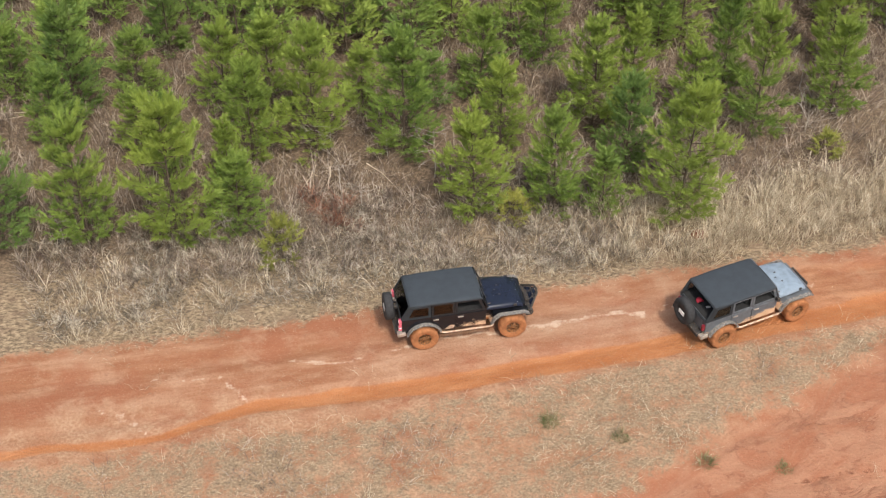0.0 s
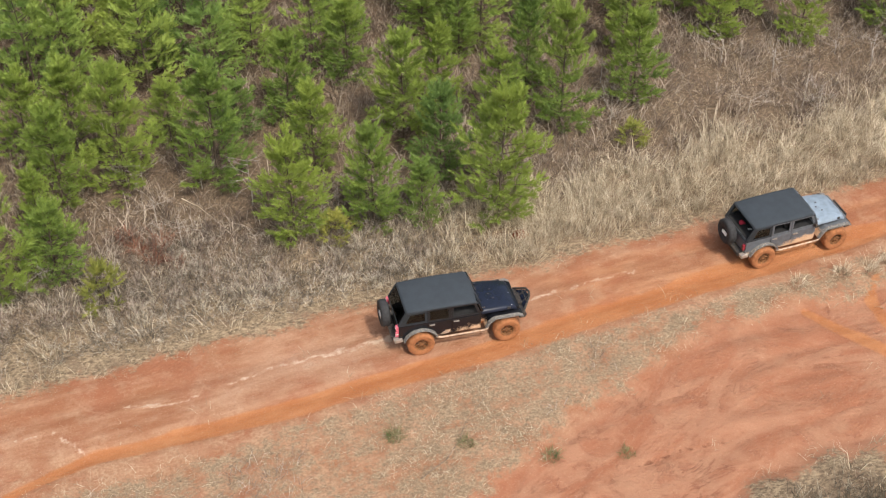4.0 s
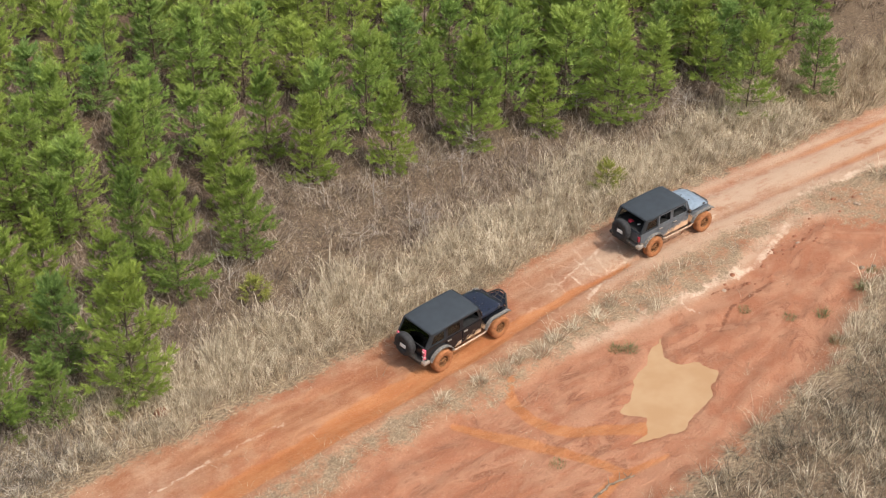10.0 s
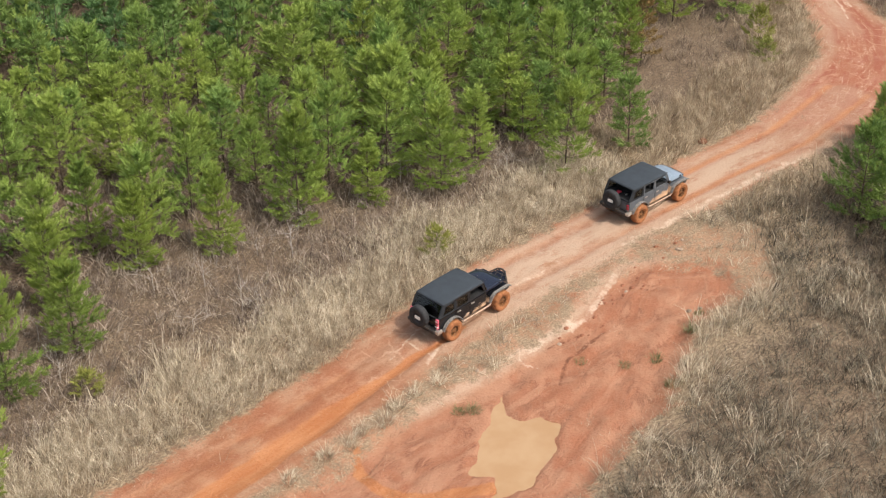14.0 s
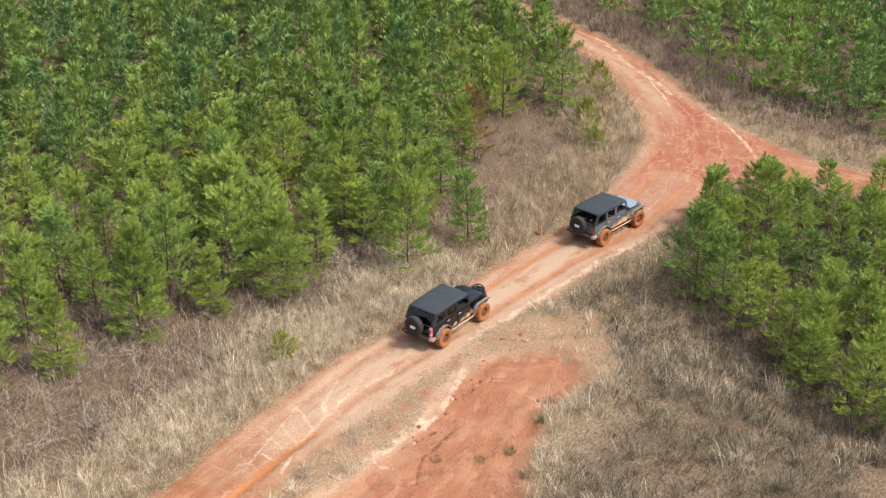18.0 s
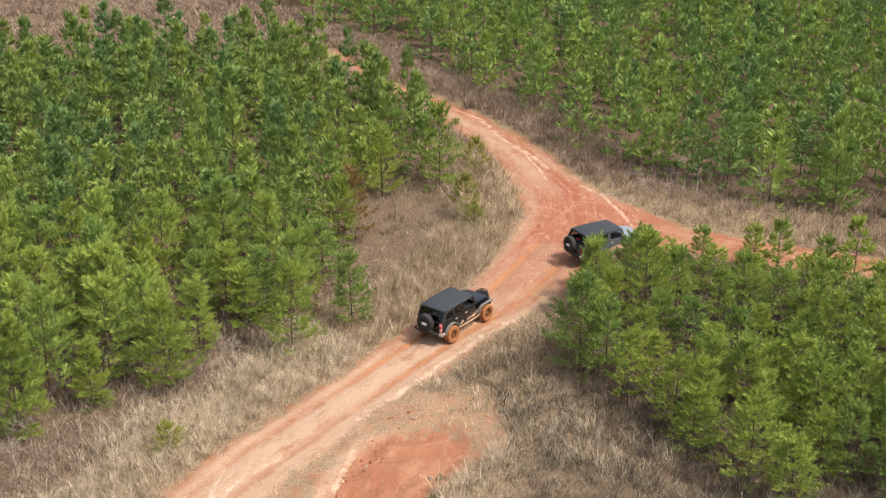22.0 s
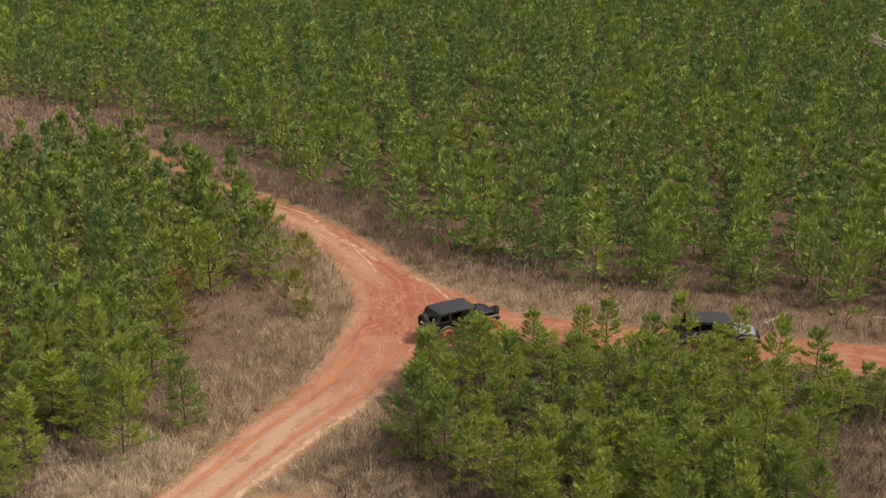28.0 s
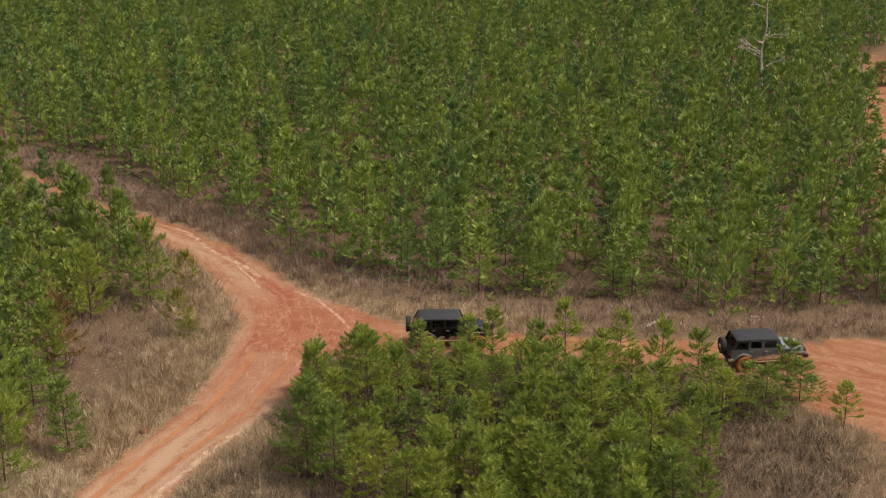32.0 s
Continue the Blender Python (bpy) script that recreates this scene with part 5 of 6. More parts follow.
    for x, w, z in ((-0.49, 0.745, 1.835), (-0.41, 0.762, 1.878), (0.2, 0.768, 1.912), (0.95, 0.768, 1.916), (1.80, 0.762, 1.895), (1.95, 0.745, 1.852)):
        rows.append([bm.verts.new((x, w * u, z - d)) for u, d in ((-1.02, 0.075), (-0.985, 0.02), (-0.9, 0.0), (-0.4, -0.012), (0.4, -0.012), (0.9, 0.0), (0.985, 0.02), (1.02, 0.075))])
    for p, q in zip(rows, rows[1:]):
        for i in range(7):
            bm.faces.new((p[i], p[i + 1], q[i + 1], q[i]))
    low = [[bm.verts.new((v.co.x, v.co.y * 0.985, v.co.z - 0.04)) for v in r] for r in rows]
    for p, q in zip(low, low[1:]):
        for i in range(7):
            bm.faces.new((p[i + 1], p[i], q[i], q[i + 1]))
    for r, l in zip((rows[0], rows[-1]), (low[0], low[-1])):
        for i in range(7):
            bm.faces.new((r[i], r[i + 1], l[i + 1], l[i]))
    for i in (0, 7):
        for r, l, r2, l2 in zip(rows, low, rows[1:], low[1:]):
            bm.faces.new((r[i], l[i], l2[i], r2[i]))
    part("soft_top", bm, FABRIC, car, "charcoal canvas roof", True)
    # windscreen
    bm = bmesh.new()
    for y in (-0.73, 0.73):
        rod(bm, (2.12, y, 1.36), (1.91, y * 0.98, 1.84), 0.035)
    rod(bm, (1.91, -0.72, 1.84), (1.91, 0.72, 1.84), 0.035)
    rod(bm, (2.12, -0.73, 1.37), (2.12, 0.73, 1.37), 0.035)
    screen = part("windscreen_frame", bm, paint, car)
    bm = bmesh.new()
    slab(bm, ((2.12, -0.71, 1.38), (2.12, 0.71, 1.38), (1.92, 0.70, 1.83), (1.92, -0.70, 1.83)), (-0.008, 0, -0.005))
    part("windscreen", bm, CLEAR, screen)
    bm = bmesh.new()
    for y in (-0.35, 0.25):
        rod(bm, (2.15, y, 1.385), (2.05, y + 0.32, 1.58), 0.010, 6)
    part("wipers", bm, BLACK_TRIM, screen)
    # rear: canvas edge and window, or left open
    bm = bmesh.new()
    for s in (-1, 1):
        rod(bm, (-0.72, s * 0.735, 1.30), (-0.45, s * 0.72, 1.83), 0.045)
    rod(bm, (-0.72, -0.74, 1.30), (-0.72, 0.74, 1.30), 0.035)
    rod(bm, (-0.45, -0.72, 1.83), (-0.45, 0.72, 1.83), 0.035)
    back = part("rear_canvas_edge", bm, DARK_CANVAS, car)
    if not open_windows:
        bm = bmesh.new()
        slab(bm, ((-0.73, -0.70, 1.33), (-0.73, 0.70, 1.33), (-0.475, 0.69, 1.81), (-0.475, -0.69, 1.81)), (0.008, 0, -0.004))
        part("rear_window", bm, PANE, back)
    # cabin
    bm = bmesh.new()
    box(bm, -0.66, 2.0, -0.74, 0.74, 1.312, 1.318)
    part("cabin_floor", bm, INSIDE, car)
    for x, y in ((1.05, 0.36), (1.05, -0.36), (0.2, 0.0)):
        bm = bmesh.new()
        w = 0.25 if y else 0.60
        prism(bm, [(x - 0.14, 1.32), (x - 0.26, 1.68), (x - 0.13, 1.70), (x + 0.04, 1.32)], y - w, y + w, 0.03)
        part("seat", bm, INSIDE, car)
    bm = bmesh.new()
    pipe(bm, [(1.05, -0.66, 1.32), (0.95, -0.64, 1.78), (0.95, 0.64, 1.78), (1.05, 0.66, 1.32)], 0.03, 8)
    for s in (-1, 1):
        rod(bm, (0.95, s * 0.64, 1.78), (-0.35, s * 0.64, 1.76), 0.03)
    part("roll_bar", bm, INSIDE, car)
    # tail gate, bumper, spare wheel
    bm = bmesh.new()
    box(bm, -0.755, -0.727, -0.60, 0.60, 0.84, 1.28, 0.01)
    part("tailgate", bm, paint, car)
    bm = bmesh.new()
    prism(bm, [(-0.93, 0.62), (-0.96, 0.78), (-0.74, 0.82), (-0.70, 0.62)], -0.66, 0.66, 0.015)
    bumper = part("rear_bumper", bm, BLACK_TRIM, car)
    for s in (-1, 1):
        bm = bmesh.new()
        prism(bm, [(-0.88, 0.64), (-0.90, 0.77), (-0.62, 0.80), (-0.60, 0.66)], s * 0.76 - 0.095, s * 0.76 + 0.095, 0.02)
        part("bumper_end", bm, STEEL if s < 0 else BLACK_TRIM, bumper)
    bm = bmesh.new()
    outline = [(0.20, -0.13), (0.34, -0.16), (0.42, -0.13), (0.445, -0.08), (0.445, 0.08), (0.42, 0.13), (0.34, 0.15), (0.20, 0.135), (0.19, 0.10), (0.001, 0.10)]
    lathe(bm, [(r * 1.04, y) for r, y in outline], 36)
    bm.transform(Matrix.Translation((-1.05, 0.03, 1.28)) @ Matrix.Rotation(radians(90), 4, "Z"))
    spare = part("spare_wheel", bm, RUBBER, car, "black spare tyre on the tailgate", True)
    bm = bmesh.new()
    box(bm, -1.195, -1.155, -0.13, 0.15, 1.20, 1.33, 0.008)
    part("plate", bm, WHITE_BAR, spare, "small white plate")
    bm = bmesh.new()
    rod(bm, (-0.72, 0.03, 1.20), (-0.94, 0.03, 1.25), 0.09, 12)
    part("spare_mount", bm, BLACK_TRIM, car)
    # front bumper
    bm = bmesh.new()
    prism(bm, [(3.46, 0.62), (3.46, 0.86), (3.66, 0.84), (3.72, 0.74), (3.66, 0.62)], -0.62, 0.62, 0.02)
    front = part("front_bumper", bm, BLACK_TRIM, car)
    bm = bmesh.new()
    if stinger:
        pipe(bm, [(3.58, -0.62, 0.84), (3.90, -0.20, 1.16), (3.94, 0.0, 1.18), (3.90, 0.20, 1.16), (3.58, 0.62, 0.84)], 0.035)
        for s in (-1, 1):
            rod(bm, (3.60, s * 0.2, 0.84), (3.91, s * 0.12, 1.13), 0.025)
        rod(bm, (3.80, -0.36, 1.02), (3.80, 0.36, 1.02), 0.025)
        part("stinger_hoop", bm, BLACK_TRIM, front, "black tube hoop on the bumper")
        bm = bmesh.new()
        slab(bm, ((3.64, -0.48, 0.89), (3.64, 0.48, 0.89), (3.89, 0.17, 1.12), (3.89, -0.17, 1.12)), (0.012, 0, -0.012))
        part("skid_plate", bm, HOOD_BLACK, front)
    else:
        pipe(bm, [(3.54, -0.42, 0.84), (3.57, -0.40, 1.06), (3.57, 0.40, 1.06), (3.54, 0.42, 0.84)], 0.035)
        part("bull_bar", bm, BLACK_TRIM, front, "black tube bull bar")
    bm = bmesh.new()
    box(bm, 3.50, 3.66, -0.25, 0.25, 0.86, 0.98, 0.03)
    part("winch", bm, BLACK_TRIM, front)
    # frame, axles
    bm = bmesh.new()
    for s in (-1, 1):
        box(bm, -0.7, 3.45, s * 0.42 - 0.05, s * 0.42 + 0.05, 0.55, 0.68, 0.01)
    for x in (0.0, 2.947):
        rod(bm, (x, -0.74, 0.47), (x, 0.74, 0.47), 0.05)
        rod(bm, (x - 0.1, 0.1, 0.47), (x + 0.1, 0.1, 0.47), 0.13, 10)
    part("chassis", bm, MUD_DARK, car)
    wheels = []
    for x, y in ((0.0, -0.81), (0.0, 0.81), (2.947, -0.81), (2.947, 0.81)):
        wheel = part("wheel", TYRE_MESH, None, car, "mud-caked off-road tyre", False)
        wheel.matrix_basis = pose(x, y, 0.465, 0, 0, 0)
        rim = part("rim", RIM_MESH, None, wheel)
        if y < 0:
            rim.rotation_euler = (0, 0, math.pi)
        wheels.append((wheel, x, y))
    if open_windows:
        for name, c, r, mat in (("red_bag", (-0.40, 0.16, 1.36), (0.10, 0.11, 0.05), RED_BAG), ("pale_sack", (-0.30, -0.20, 1.35), (0.07, 0.07, 0.035), PALE_BAG)):
            bm = bmesh.new()
            bmesh.ops.create_icosphere(bm, subdivisions=2, radius=1.0, matrix=Matrix.Translation(c) @ Matrix.Diagonal((*r, 1)))
            for v in bm.verts:
                v.co += Vector((noise.noise(v.co * 9), noise.noise(v.co * 9 + Vector((5, 0, 0))), noise.noise(v.co * 7) * 0.6)) * 0.07
            part(name, bm, mat, car, "", True)
    tagged(car, label, "car", "off-road cars")
    return car, wheels


BLACK_CAR, BLACK_WHEELS = jeep(BLACK_PAINT, HOOD_BLACK, "black four-door off-road car with canvas roof and orange mud-caked tyres", False, True)
GREY_CAR, GREY_WHEELS = jeep(GREY_PAINT, SILVER_PAINT, "grey four-door off-road car with silver hood, canvas roof and muddy tyres", True, False)


# ---- small things ----
def bent_branch(name, pts, r, label, category, material, twigs=3, seed=0):
    """A fallen branch through the given ground points, with broken side twigs."""
    rng = random.Random(seed)
    bm = bmesh.new()
    line = [Vector((x, y, ground_z(x, y) + r * 0.8)) for x, y in pts]
    fine = []
    for a, b in zip(line, line[1:]):
        for k in range(4):
            p = a.lerp(b, k / 4)
            fine.append(p + Vector((rng.uniform(-1, 1), rng.uniform(-1, 1), 0)) * r * 0.5)
    fine.append(line[-1])
    for k, (a, b) in enumerate(zip(fine, fine[1:])):
        rod(bm, a, b, r * (1 - 0.6 * k / len(fine)), 7, r * (1 - 0.6 * (k + 1) / len(fine)))
    for _ in range(twigs):
        a = rng.choice(fine[1:])
        rod(bm, a, a + Vector((rng.uniform(-0.3, 0.3), rng.uniform(-0.3, 0.3), rng.uniform(0.02, 0.12))), r * 0.4, 5, r * 0.15)
    return tagged(part(name, bm, material), label, category)


GREY_STICK = plain("weathered_grey_stick", (0.20, 0.15, 0.11), 0.95, 0, 0.1, 0.35, 8.0)
PALE_STICK = plain("pale_dead_stalk", (0.50, 0.42, 0.32), 0.95, 0, 0.1, 0.25, 8.0)
CLOD = plain("red_clay_clod", (0.24, 0.10, 0.06), 0.95, 0, 0.1, 0.3, 5.0)
PALE_STONE = plain("pale_stone", (0.32, 0.24, 0.18), 0.9, 0, 0.2, 0.2, 5.0)

bent_branch("fallen_branch", [(23.2, 24.9), (23.7, 25.0), (24.2, 25.1), (24.7, 25.08), (25.2, 25.0)], 0.06, "bark-stripped fallen branch lying in red mud", "branch", GREY_STICK, 5, 1)
bent_branch("fallen_branch", [(6.81, 26.71), (7.79, 27.27), (8.4, 27.9), (8.75, 28.54), (9.66, 29.4)], 0.022, "thin bent dry branch on sparse grass", "branch", GREY_STICK, 4, 2)
bent_branch("fallen_log", [(75.61, 17.62), (77.9, 16.98)], 0.10, "bleached pale log at the wood's edge", "log", DEAD_WOOD, 2, 3)
bent_branch("fallen_log", [(72.9, 26.6), (73.3, 25.5)], 0.07, "short bleached log in dry grass", "log", DEAD_WOOD, 1, 4)
for k, pts in enumerate(([(31.2, 45.3), (32.2, 44.6), (32.9, 44.6)], [(33.7, 50.2), (34.7, 49.2)], [(41.4, 42.3), (42.6, 42.8), (44.0, 43.0), (44.9, 42.6)],
                         [(52.2, 51.1), (53.4, 50.4), (54.6, 50.5)], [(53.2, 50.6), (53.6, 49.4)])):
    bent_branch("fallen_branch", pts, 0.045, "grey weathered dead branch lying among the brush", "branch", GREY_STICK, 6, 40 + k)
pile = random.Random(5)
for k in range(9):
    x, y, a = 64.9 + pile.uniform(-1.1, 1.1), 23.9 + pile.uniform(-0.9, 0.9), pile.uniform(0, 3.1)
    bent_branch("dead_stick", [(x - math.cos(a) * 0.8, y - math.sin(a) * 0.8), (x, y), (x + math.cos(a) * 0.8, y + math.sin(a) * 0.8)], 0.04,
                "bleached dead stick in a heap between pines", "branch", PALE_STICK, 3, 60 + k)
bent_branch("fallen_log", [(79.6, 12.2), (79.85, 11.5)], 0.06, "short bleached log in dry grass", "log", DEAD_WOOD, 1, 5)
for k, (a, b) in enumerate((((-0.2, 42.4), (-0.9, 40.8)), ((0.3, 42.2), (0.1, 41.0)), ((1.7, 42.2), (2.6, 40.9)), ((-12.6, 47.1), (-11.2, 46.9)), ((-12.4, 46.6), (-11.4, 46.8)), ((36.5, 42.6), (38.4, 42.2)))):
    bent_branch("dead_stalk", [a, ((a[0] + b[0]) / 2 + 0.1, (a[1] + b[1]) / 2), b], 0.022, "pale dead stalk lying on brown litter", "branch", PALE_STICK, 3, 10 + k)


def stone(x, y, size, label, material, seed, flat=0.6):
    bm = bmesh.new()
    bmesh.ops.create_icosphere(bm, subdivisions=2, radius=1.0)
    for v in bm.verts:
        n = v.co.normalized()
        v.co = n * (1 + 0.35 * noise.noise(n * 1.7 + Vector((seed, 0, 0))) + 0.12 * noise.noise(n * 5 + Vector((seed, 3, 0))))
        v.co = Vector((v.co.x * size, v.co.y * size * 0.75, v.co.z * size * flat))
    ob = part("clay_clod" if material is CLOD else "stone", bm, material, None, "", True)
    ob.location = (x, y, ground_z(x, y) + size * flat * 0.25)
    tagged(ob, label, "clod" if material is CLOD else "stone", "clods and stones")


stone(13.29, 36.75, 0.30, "rusty red clay clod in dry grass", CLOD, 1)
stone(53.2, 37.9, 0.28, "rusty red clay clod in dry grass", CLOD, 3)
bank = random.Random(12)
for k in range(34):
    f = bank.random()
    x, y = 35.5 + 9.5 * f + bank.uniform(-0.5, 0.5), 30.9 + 1.9 * f + bank.uniform(-0.7, 0.5)
    stone(x, y, bank.uniform(0.05, 0.13), "crumbled red clay clod on the eroded bank", CLOD if bank.random() < 0.88 else PALE_STONE, 20 + k, 0.5)
stone(40.9, 28.9, 0.14, "dark clay clod on bare red mud", GREY_STICK, 7)
stone(41.4, 28.7, 0.13, "dark clay clod on bare red mud", GREY_STICK, 8)
stone(31.2, 31.7, 0.10, "small yellowish stone in grass", PALE_STONE, 9)


def tuft(x, y, size, n, seed, material, label):
    me = blades("grass_tuft", np.array([[0.0, 0.0, 0.0]] * 4), n, size, 0.014, 0.6, seed, 0.6, 0.26)
    ob = part("grass_tuft", me, material)
    ob.location = (x, y, ground_z(x, y) - 0.01)
    tagged(ob, label, "grass tuft", "grass tufts")


GREEN_TUFT = "grey-green grass tuft on bare red mud"
for k, (x, y, size) in enumerate(((39.63, 27.84, 0.45), (37.15, 27.6, 0.3), (36.24, 26.05, 0.4), (29.54, 30.2, 0.42), (41.0, 28.4, 0.25), (29.1, 30.5, 0.3), (23.35, 26.86, 0.22),
                                  (6.46, 28.56, 0.45), (10.98, 26.65, 0.3), (8.59, 27.75, 0.3), (13.31, 26.17, 0.2), (34.9, 29.6, 0.2), (36.0, 28.2, 0.2))):
    tuft(x, y, size, 40, 400 + k, TUFT, GREEN_TUFT)


for k, (x, y, size) in enumerate(((26.4, 31.7, 0.8), (25.4, 31.9, 0.7), (24.7, 31.6, 0.75), (27.4, 32.1, 0.8), (28.4, 32.3, 0.7), (23.6, 31.7, 0.6), (29.6, 32.2, 0.75), (21.8, 31.6, 0.5), (30.6, 32.6, 0.6))):
    tuft(x, y, size, 26, 450 + k, STRAW, "tall pale dry grass tuft between track and clearing")


RUST = blade_material("rust_red_dead_stems", (0.13, 0.055, 0.036), (0.30, 0.135, 0.088), (0.44, 0.24, 0.16), 0.12)
for k, (x, y, size) in enumerate(((0.3, 38.9, 0.9), (-0.2, 39.6, 0.8), (0.7, 39.8, 0.85), (-0.6, 40.4, 0.8), (1.0, 38.5, 0.6))):
    tuft(x, y, size, 44, 480 + k, RUST, "rust-red dead fern among pale stalks")


def bare_tree(name, x, y, height, spread_, levels, label, material, seed, r0, lean_=0.0):
    """A leafless tree: a trunk whose limbs fork, all tapered."""
    rng = random.Random(seed)
    root = new(name)
    root.location = (x, y, ground_z(x, y) - 0.05)
    trunk = bmesh.new()
    top = Vector((lean_ * height, 0, height))
    pts = [top * (k / 6) + Vector((rng.uniform(-1, 1), rng.uniform(-1, 1), 0)) * 0.02 * height * (k > 0) for k in range(7)]
    for k, (a, b) in enumerate(zip(pts, pts[1:])):
        rod(trunk, a, b, r0 * (1 - 0.14 * k), 8, r0 * (1 - 0.14 * (k + 1)))

    def grow(a, way, size, r, level):
        b = a + way * size
        rod(trunk, a, b, r, 5, r * 0.6)
        if level:
            for _ in range(rng.choice((2, 3))):
                w = (way + Vector((rng.uniform(-1, 1), rng.uniform(-1, 1), rng.uniform(-0.4, 0.7))) * 0.75).normalized()
                grow(b, w, size * rng.uniform(0.5, 0.75), r * 0.6, level - 1)

    for k in range(14 if levels > 2 else 9):
        f = rng.uniform(0.3, 1.0)
        a = pts[min(5, int(f * 6))].lerp(pts[min(6, int(f * 6) + 1)], (f * 6) % 1)
        q = rng.uniform(0, 6.28)
        grow(a, Vector((math.cos(q), math.sin(q), rng.uniform(0.0, 0.6))).normalized(), spread_ * rng.uniform(0.25, 0.5) * (1.2 - 0.5 * f), r0 * 0.35, levels)
    part("trunk", trunk, material, root)
    tagged(root, label, "tree")


bare_tree("dead_tree", 128.4, 20.6, 12.2, 2.6, 3, "bare silver-grey dead tree standing above the pine wood", DEAD_WOOD, 1, 0.15, 0.01)
SAPLING = plain("grey_sapling_bark", (0.36, 0.32, 0.29), 0.9, 0, 0.1, 0.25, 8.0)
for k, (x, y, h) in enumerate(((74.3, 33.3, 3.0), (74.0, 34.1, 2.4), (74.6, 32.6, 2.6), (73.6, 36.0, 1.9), (76.0, 29.0, 2.2), (4.2, 41.2, 2.2), (8.9, 41.8, 2.6), (13.9, 41.0, 2.0), (26.8, 44.0, 1.8), (31.0, 43.3, 1.8))):
    bare_tree("bare_sapling", x, y, h, 1.3, 2, "leafless grey sapling beside the pines", SAPLING, 20 + k, 0.028)
PALE_TWIG = plain("pale_grey_shrub_twigs", (0.42, 0.375, 0.33), 0.9, 0, 0.1, 0.25, 8.0)
shrubs = random.Random(31)
for k in range(26):
    x = shrubs.uniform(-10, 44)
    y = 38.2 + shrubs.uniform(0, 5.5) + (0.09 * x if x > 0 else 0)
    bare_tree("bare_shrub", x, y, shrubs.uniform(0.8, 1.5), 1.5, 2, "leafless pale grey shrub in the brush below the pines", PALE_TWIG if k % 3 else SAPLING, 70 + k, 0.02)


# seconds, rear axle x and y, heading in degrees from +x
BLACK_DRIVE = [
    (0, 2.86, 33.11, 4.9), (1, 3.72, 33.09, 1.9), (2, 4.97, 33.02, -0.5), (3, 6.54, 32.93, -1.4), (4, 8.26, 32.81, -1.3), (5, 10.45, 32.71, 0.3),
    (6, 12.96, 32.80, 4.9), (7, 15.68, 33.08, 6.3), (8, 18.37, 33.40, 7.2), (9, 20.71, 33.72, 8.0), (10, 22.79, 34.03, 8.1), (11, 24.72, 34.31, 6.6),
    (12, 26.73, 34.53, 4.2), (13, 29.15, 34.65, 3.3), (14, 31.96, 34.81, 3.7), (15, 34.63, 35.04, 3.3), (16, 37.03, 35.20, 2.8), (17, 39.20, 35.34, 2.7),
    (18, 41.41, 35.45, 2.5), (19, 43.67, 35.59, 1.9), (20, 45.87, 35.70, -0.3), (21, 48.37, 35.69, -1.9), (22, 51.22, 35.60, -2.2), (23, 53.92, 35.60, -2.7),
    (24, 56.56, 35.58, -4.2), (25, 59.02, 35.48, -7.7), (26, 61.10, 35.20, -12.5), (27, 63.20, 34.62, -21.0), (28, 65.29, 33.69, -32.0), (29, 66.50, 32.65, -42.0),
    (30, 67.39, 31.48, -51.4), (31, 68.10, 30.20, -59.5), (32, 68.60, 28.87, -66.5),
]
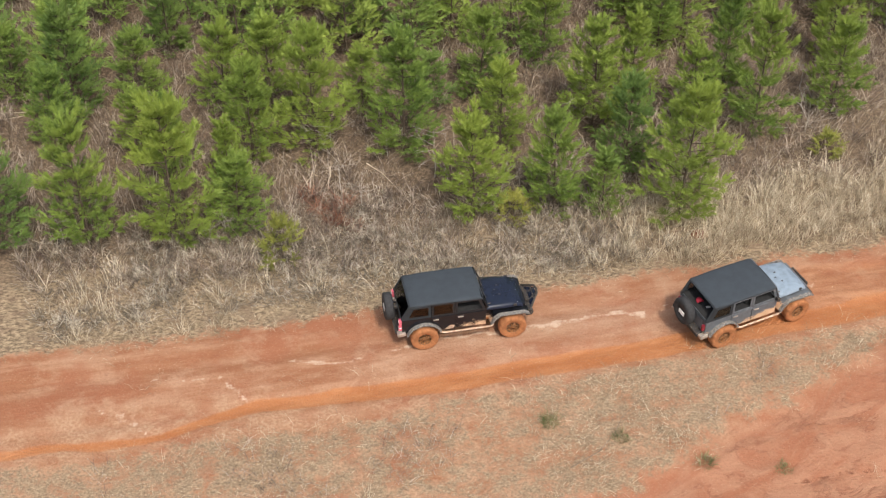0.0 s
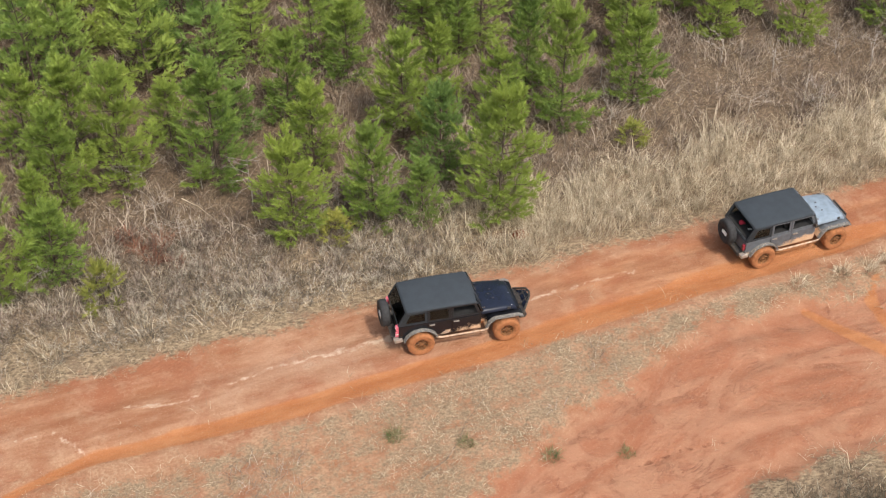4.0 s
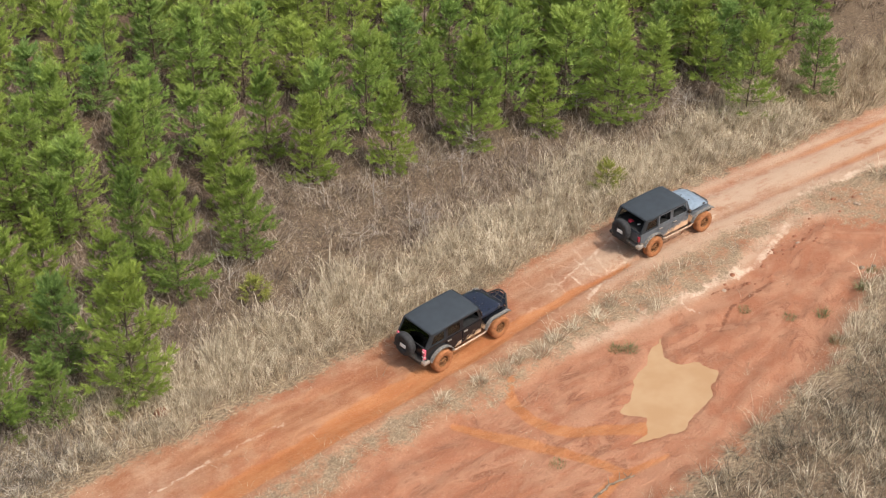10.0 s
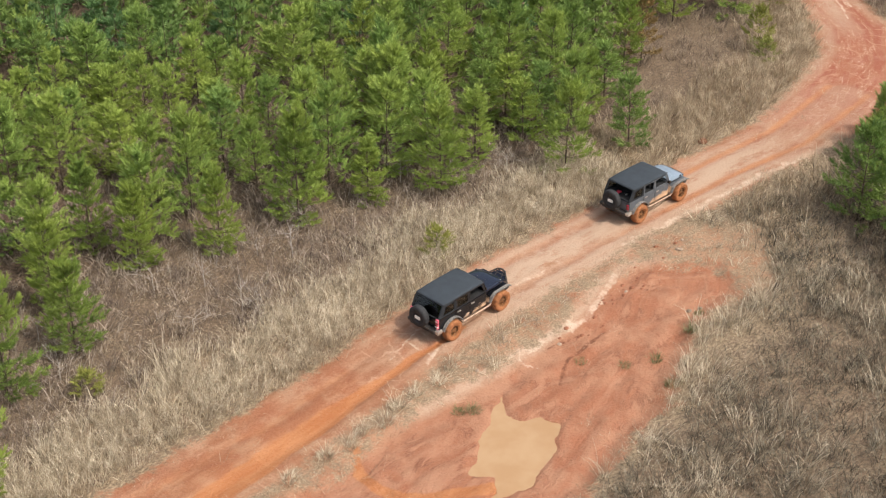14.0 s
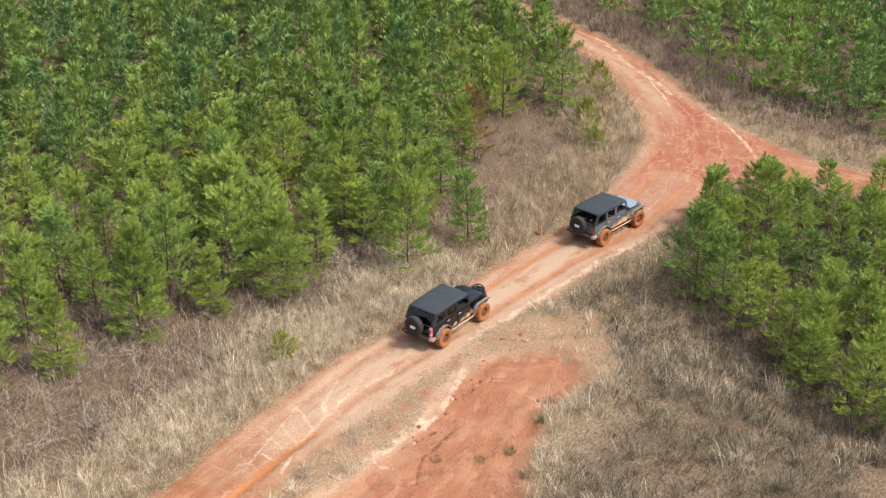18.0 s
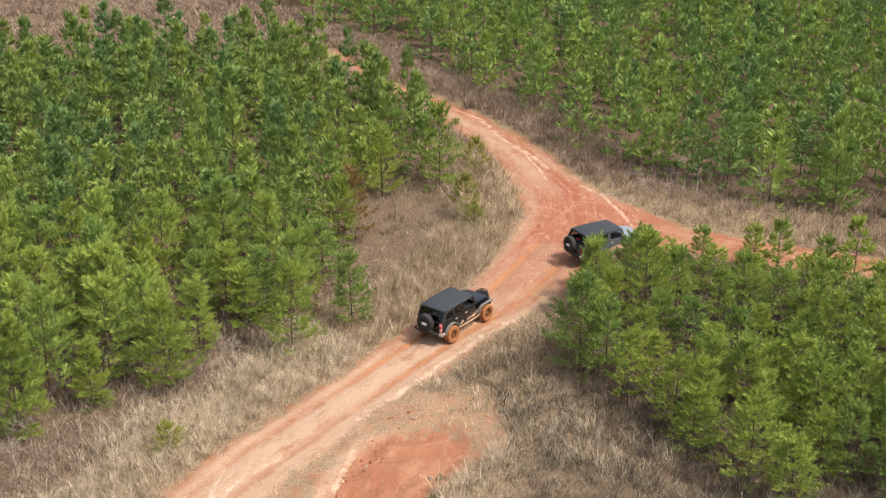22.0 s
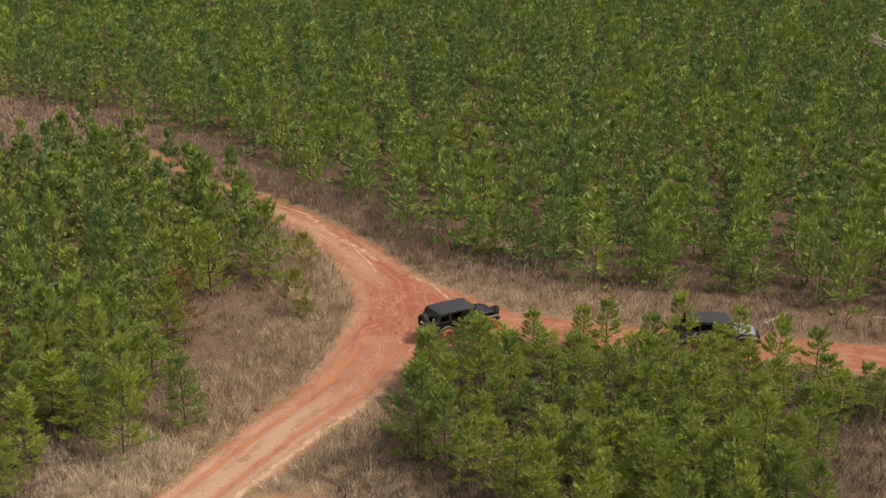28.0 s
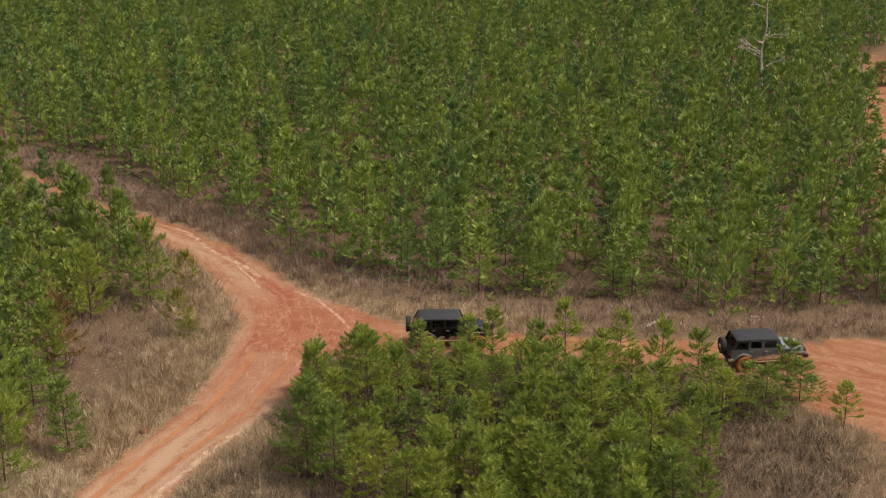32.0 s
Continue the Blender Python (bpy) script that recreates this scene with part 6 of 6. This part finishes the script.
GREY_DRIVE = [
    (0, 12.37, 32.15, 19.4), (1, 14.20, 32.76, 15.5), (2, 16.32, 33.26, 9.1), (3, 18.55, 33.61, 5.2), (4, 20.96, 33.79, 4.6), (5, 23.21, 33.98, 6.7),
    (6, 25.36, 34.30, 6.6), (7, 27.41, 34.56, 3.8), (8, 29.46, 34.73, 3.3), (9, 31.68, 34.91, 3.7), (10, 34.19, 35.11, 3.8), (11, 37.12, 35.32, 4.4),
    (12, 39.76, 35.52, 4.0), (13, 42.24, 35.68, 2.4), (14, 44.71, 35.75, 0.7), (15, 47.24, 35.75, -1.0), (16, 49.72, 35.70, -1.8), (17, 52.04, 35.61, -2.6),
    (18, 54.29, 35.49, -2.8), (19, 56.46, 35.37, -3.2), (20, 58.77, 35.16, -7.1), (21, 60.87, 34.67, -14.9), (22, 63.25, 34.00, -26.0), (23, 65.22, 32.87, -34.0),
    (24, 66.90, 31.35, -44.0), (25, 68.30, 29.10, -55.0), (26, 69.40, 26.40, -63.0), (27, 70.20, 23.40, -67.0), (28, 70.75, 20.45, -68.0), (29, 71.25, 17.60, -68.0),
    (30, 71.65, 15.15, -67.0), (31, 72.10, 13.20, -65.0), (32, 72.50, 11.55, -63.0),
]


def drive(car, wheels, rows):
    """Keys a car along its rows, and its wheels so that they roll on the ground."""
    poses = []
    for t, x, y, head in rows:
        c, s = math.cos(radians(head)), math.sin(radians(head))
        px = np.array([x + wx_ * c - wy_ * s for _, wx_, wy_ in wheels])
        py = np.array([y + wx_ * s + wy_ * c for _, wx_, wy_ in wheels])
        z = plan(px, py)["z"]
        pitch = -math.degrees(math.atan2((z[2] + z[3] - z[0] - z[1]) / 2, 2.95))
        roll_ = math.degrees(math.atan2((z[1] + z[3] - z[0] - z[2]) / 2, 1.6))
        poses.append((t, pose(x, y, float((z[0] + z[1]) / 2), roll_, pitch, head)))
    walk(car, poses)
    ts, xs, ys = (np.array([r[k] for r in rows]) for k in range(3))
    gone = np.concatenate([[0], np.cumsum(np.hypot(np.diff(xs), np.diff(ys)))])
    for wheel, wx_, wy_ in wheels:
        walk(wheel, [(0.2 * k, pose(wx_, wy_, 0.465, 0, math.degrees(float(np.interp(0.2 * k, ts, gone)) / 0.465), 0)) for k in range(161)])


def motions():
    drive(BLACK_CAR, BLACK_WHEELS, BLACK_DRIVE)
    drive(GREY_CAR, GREY_WHEELS, GREY_DRIVE)


motions()
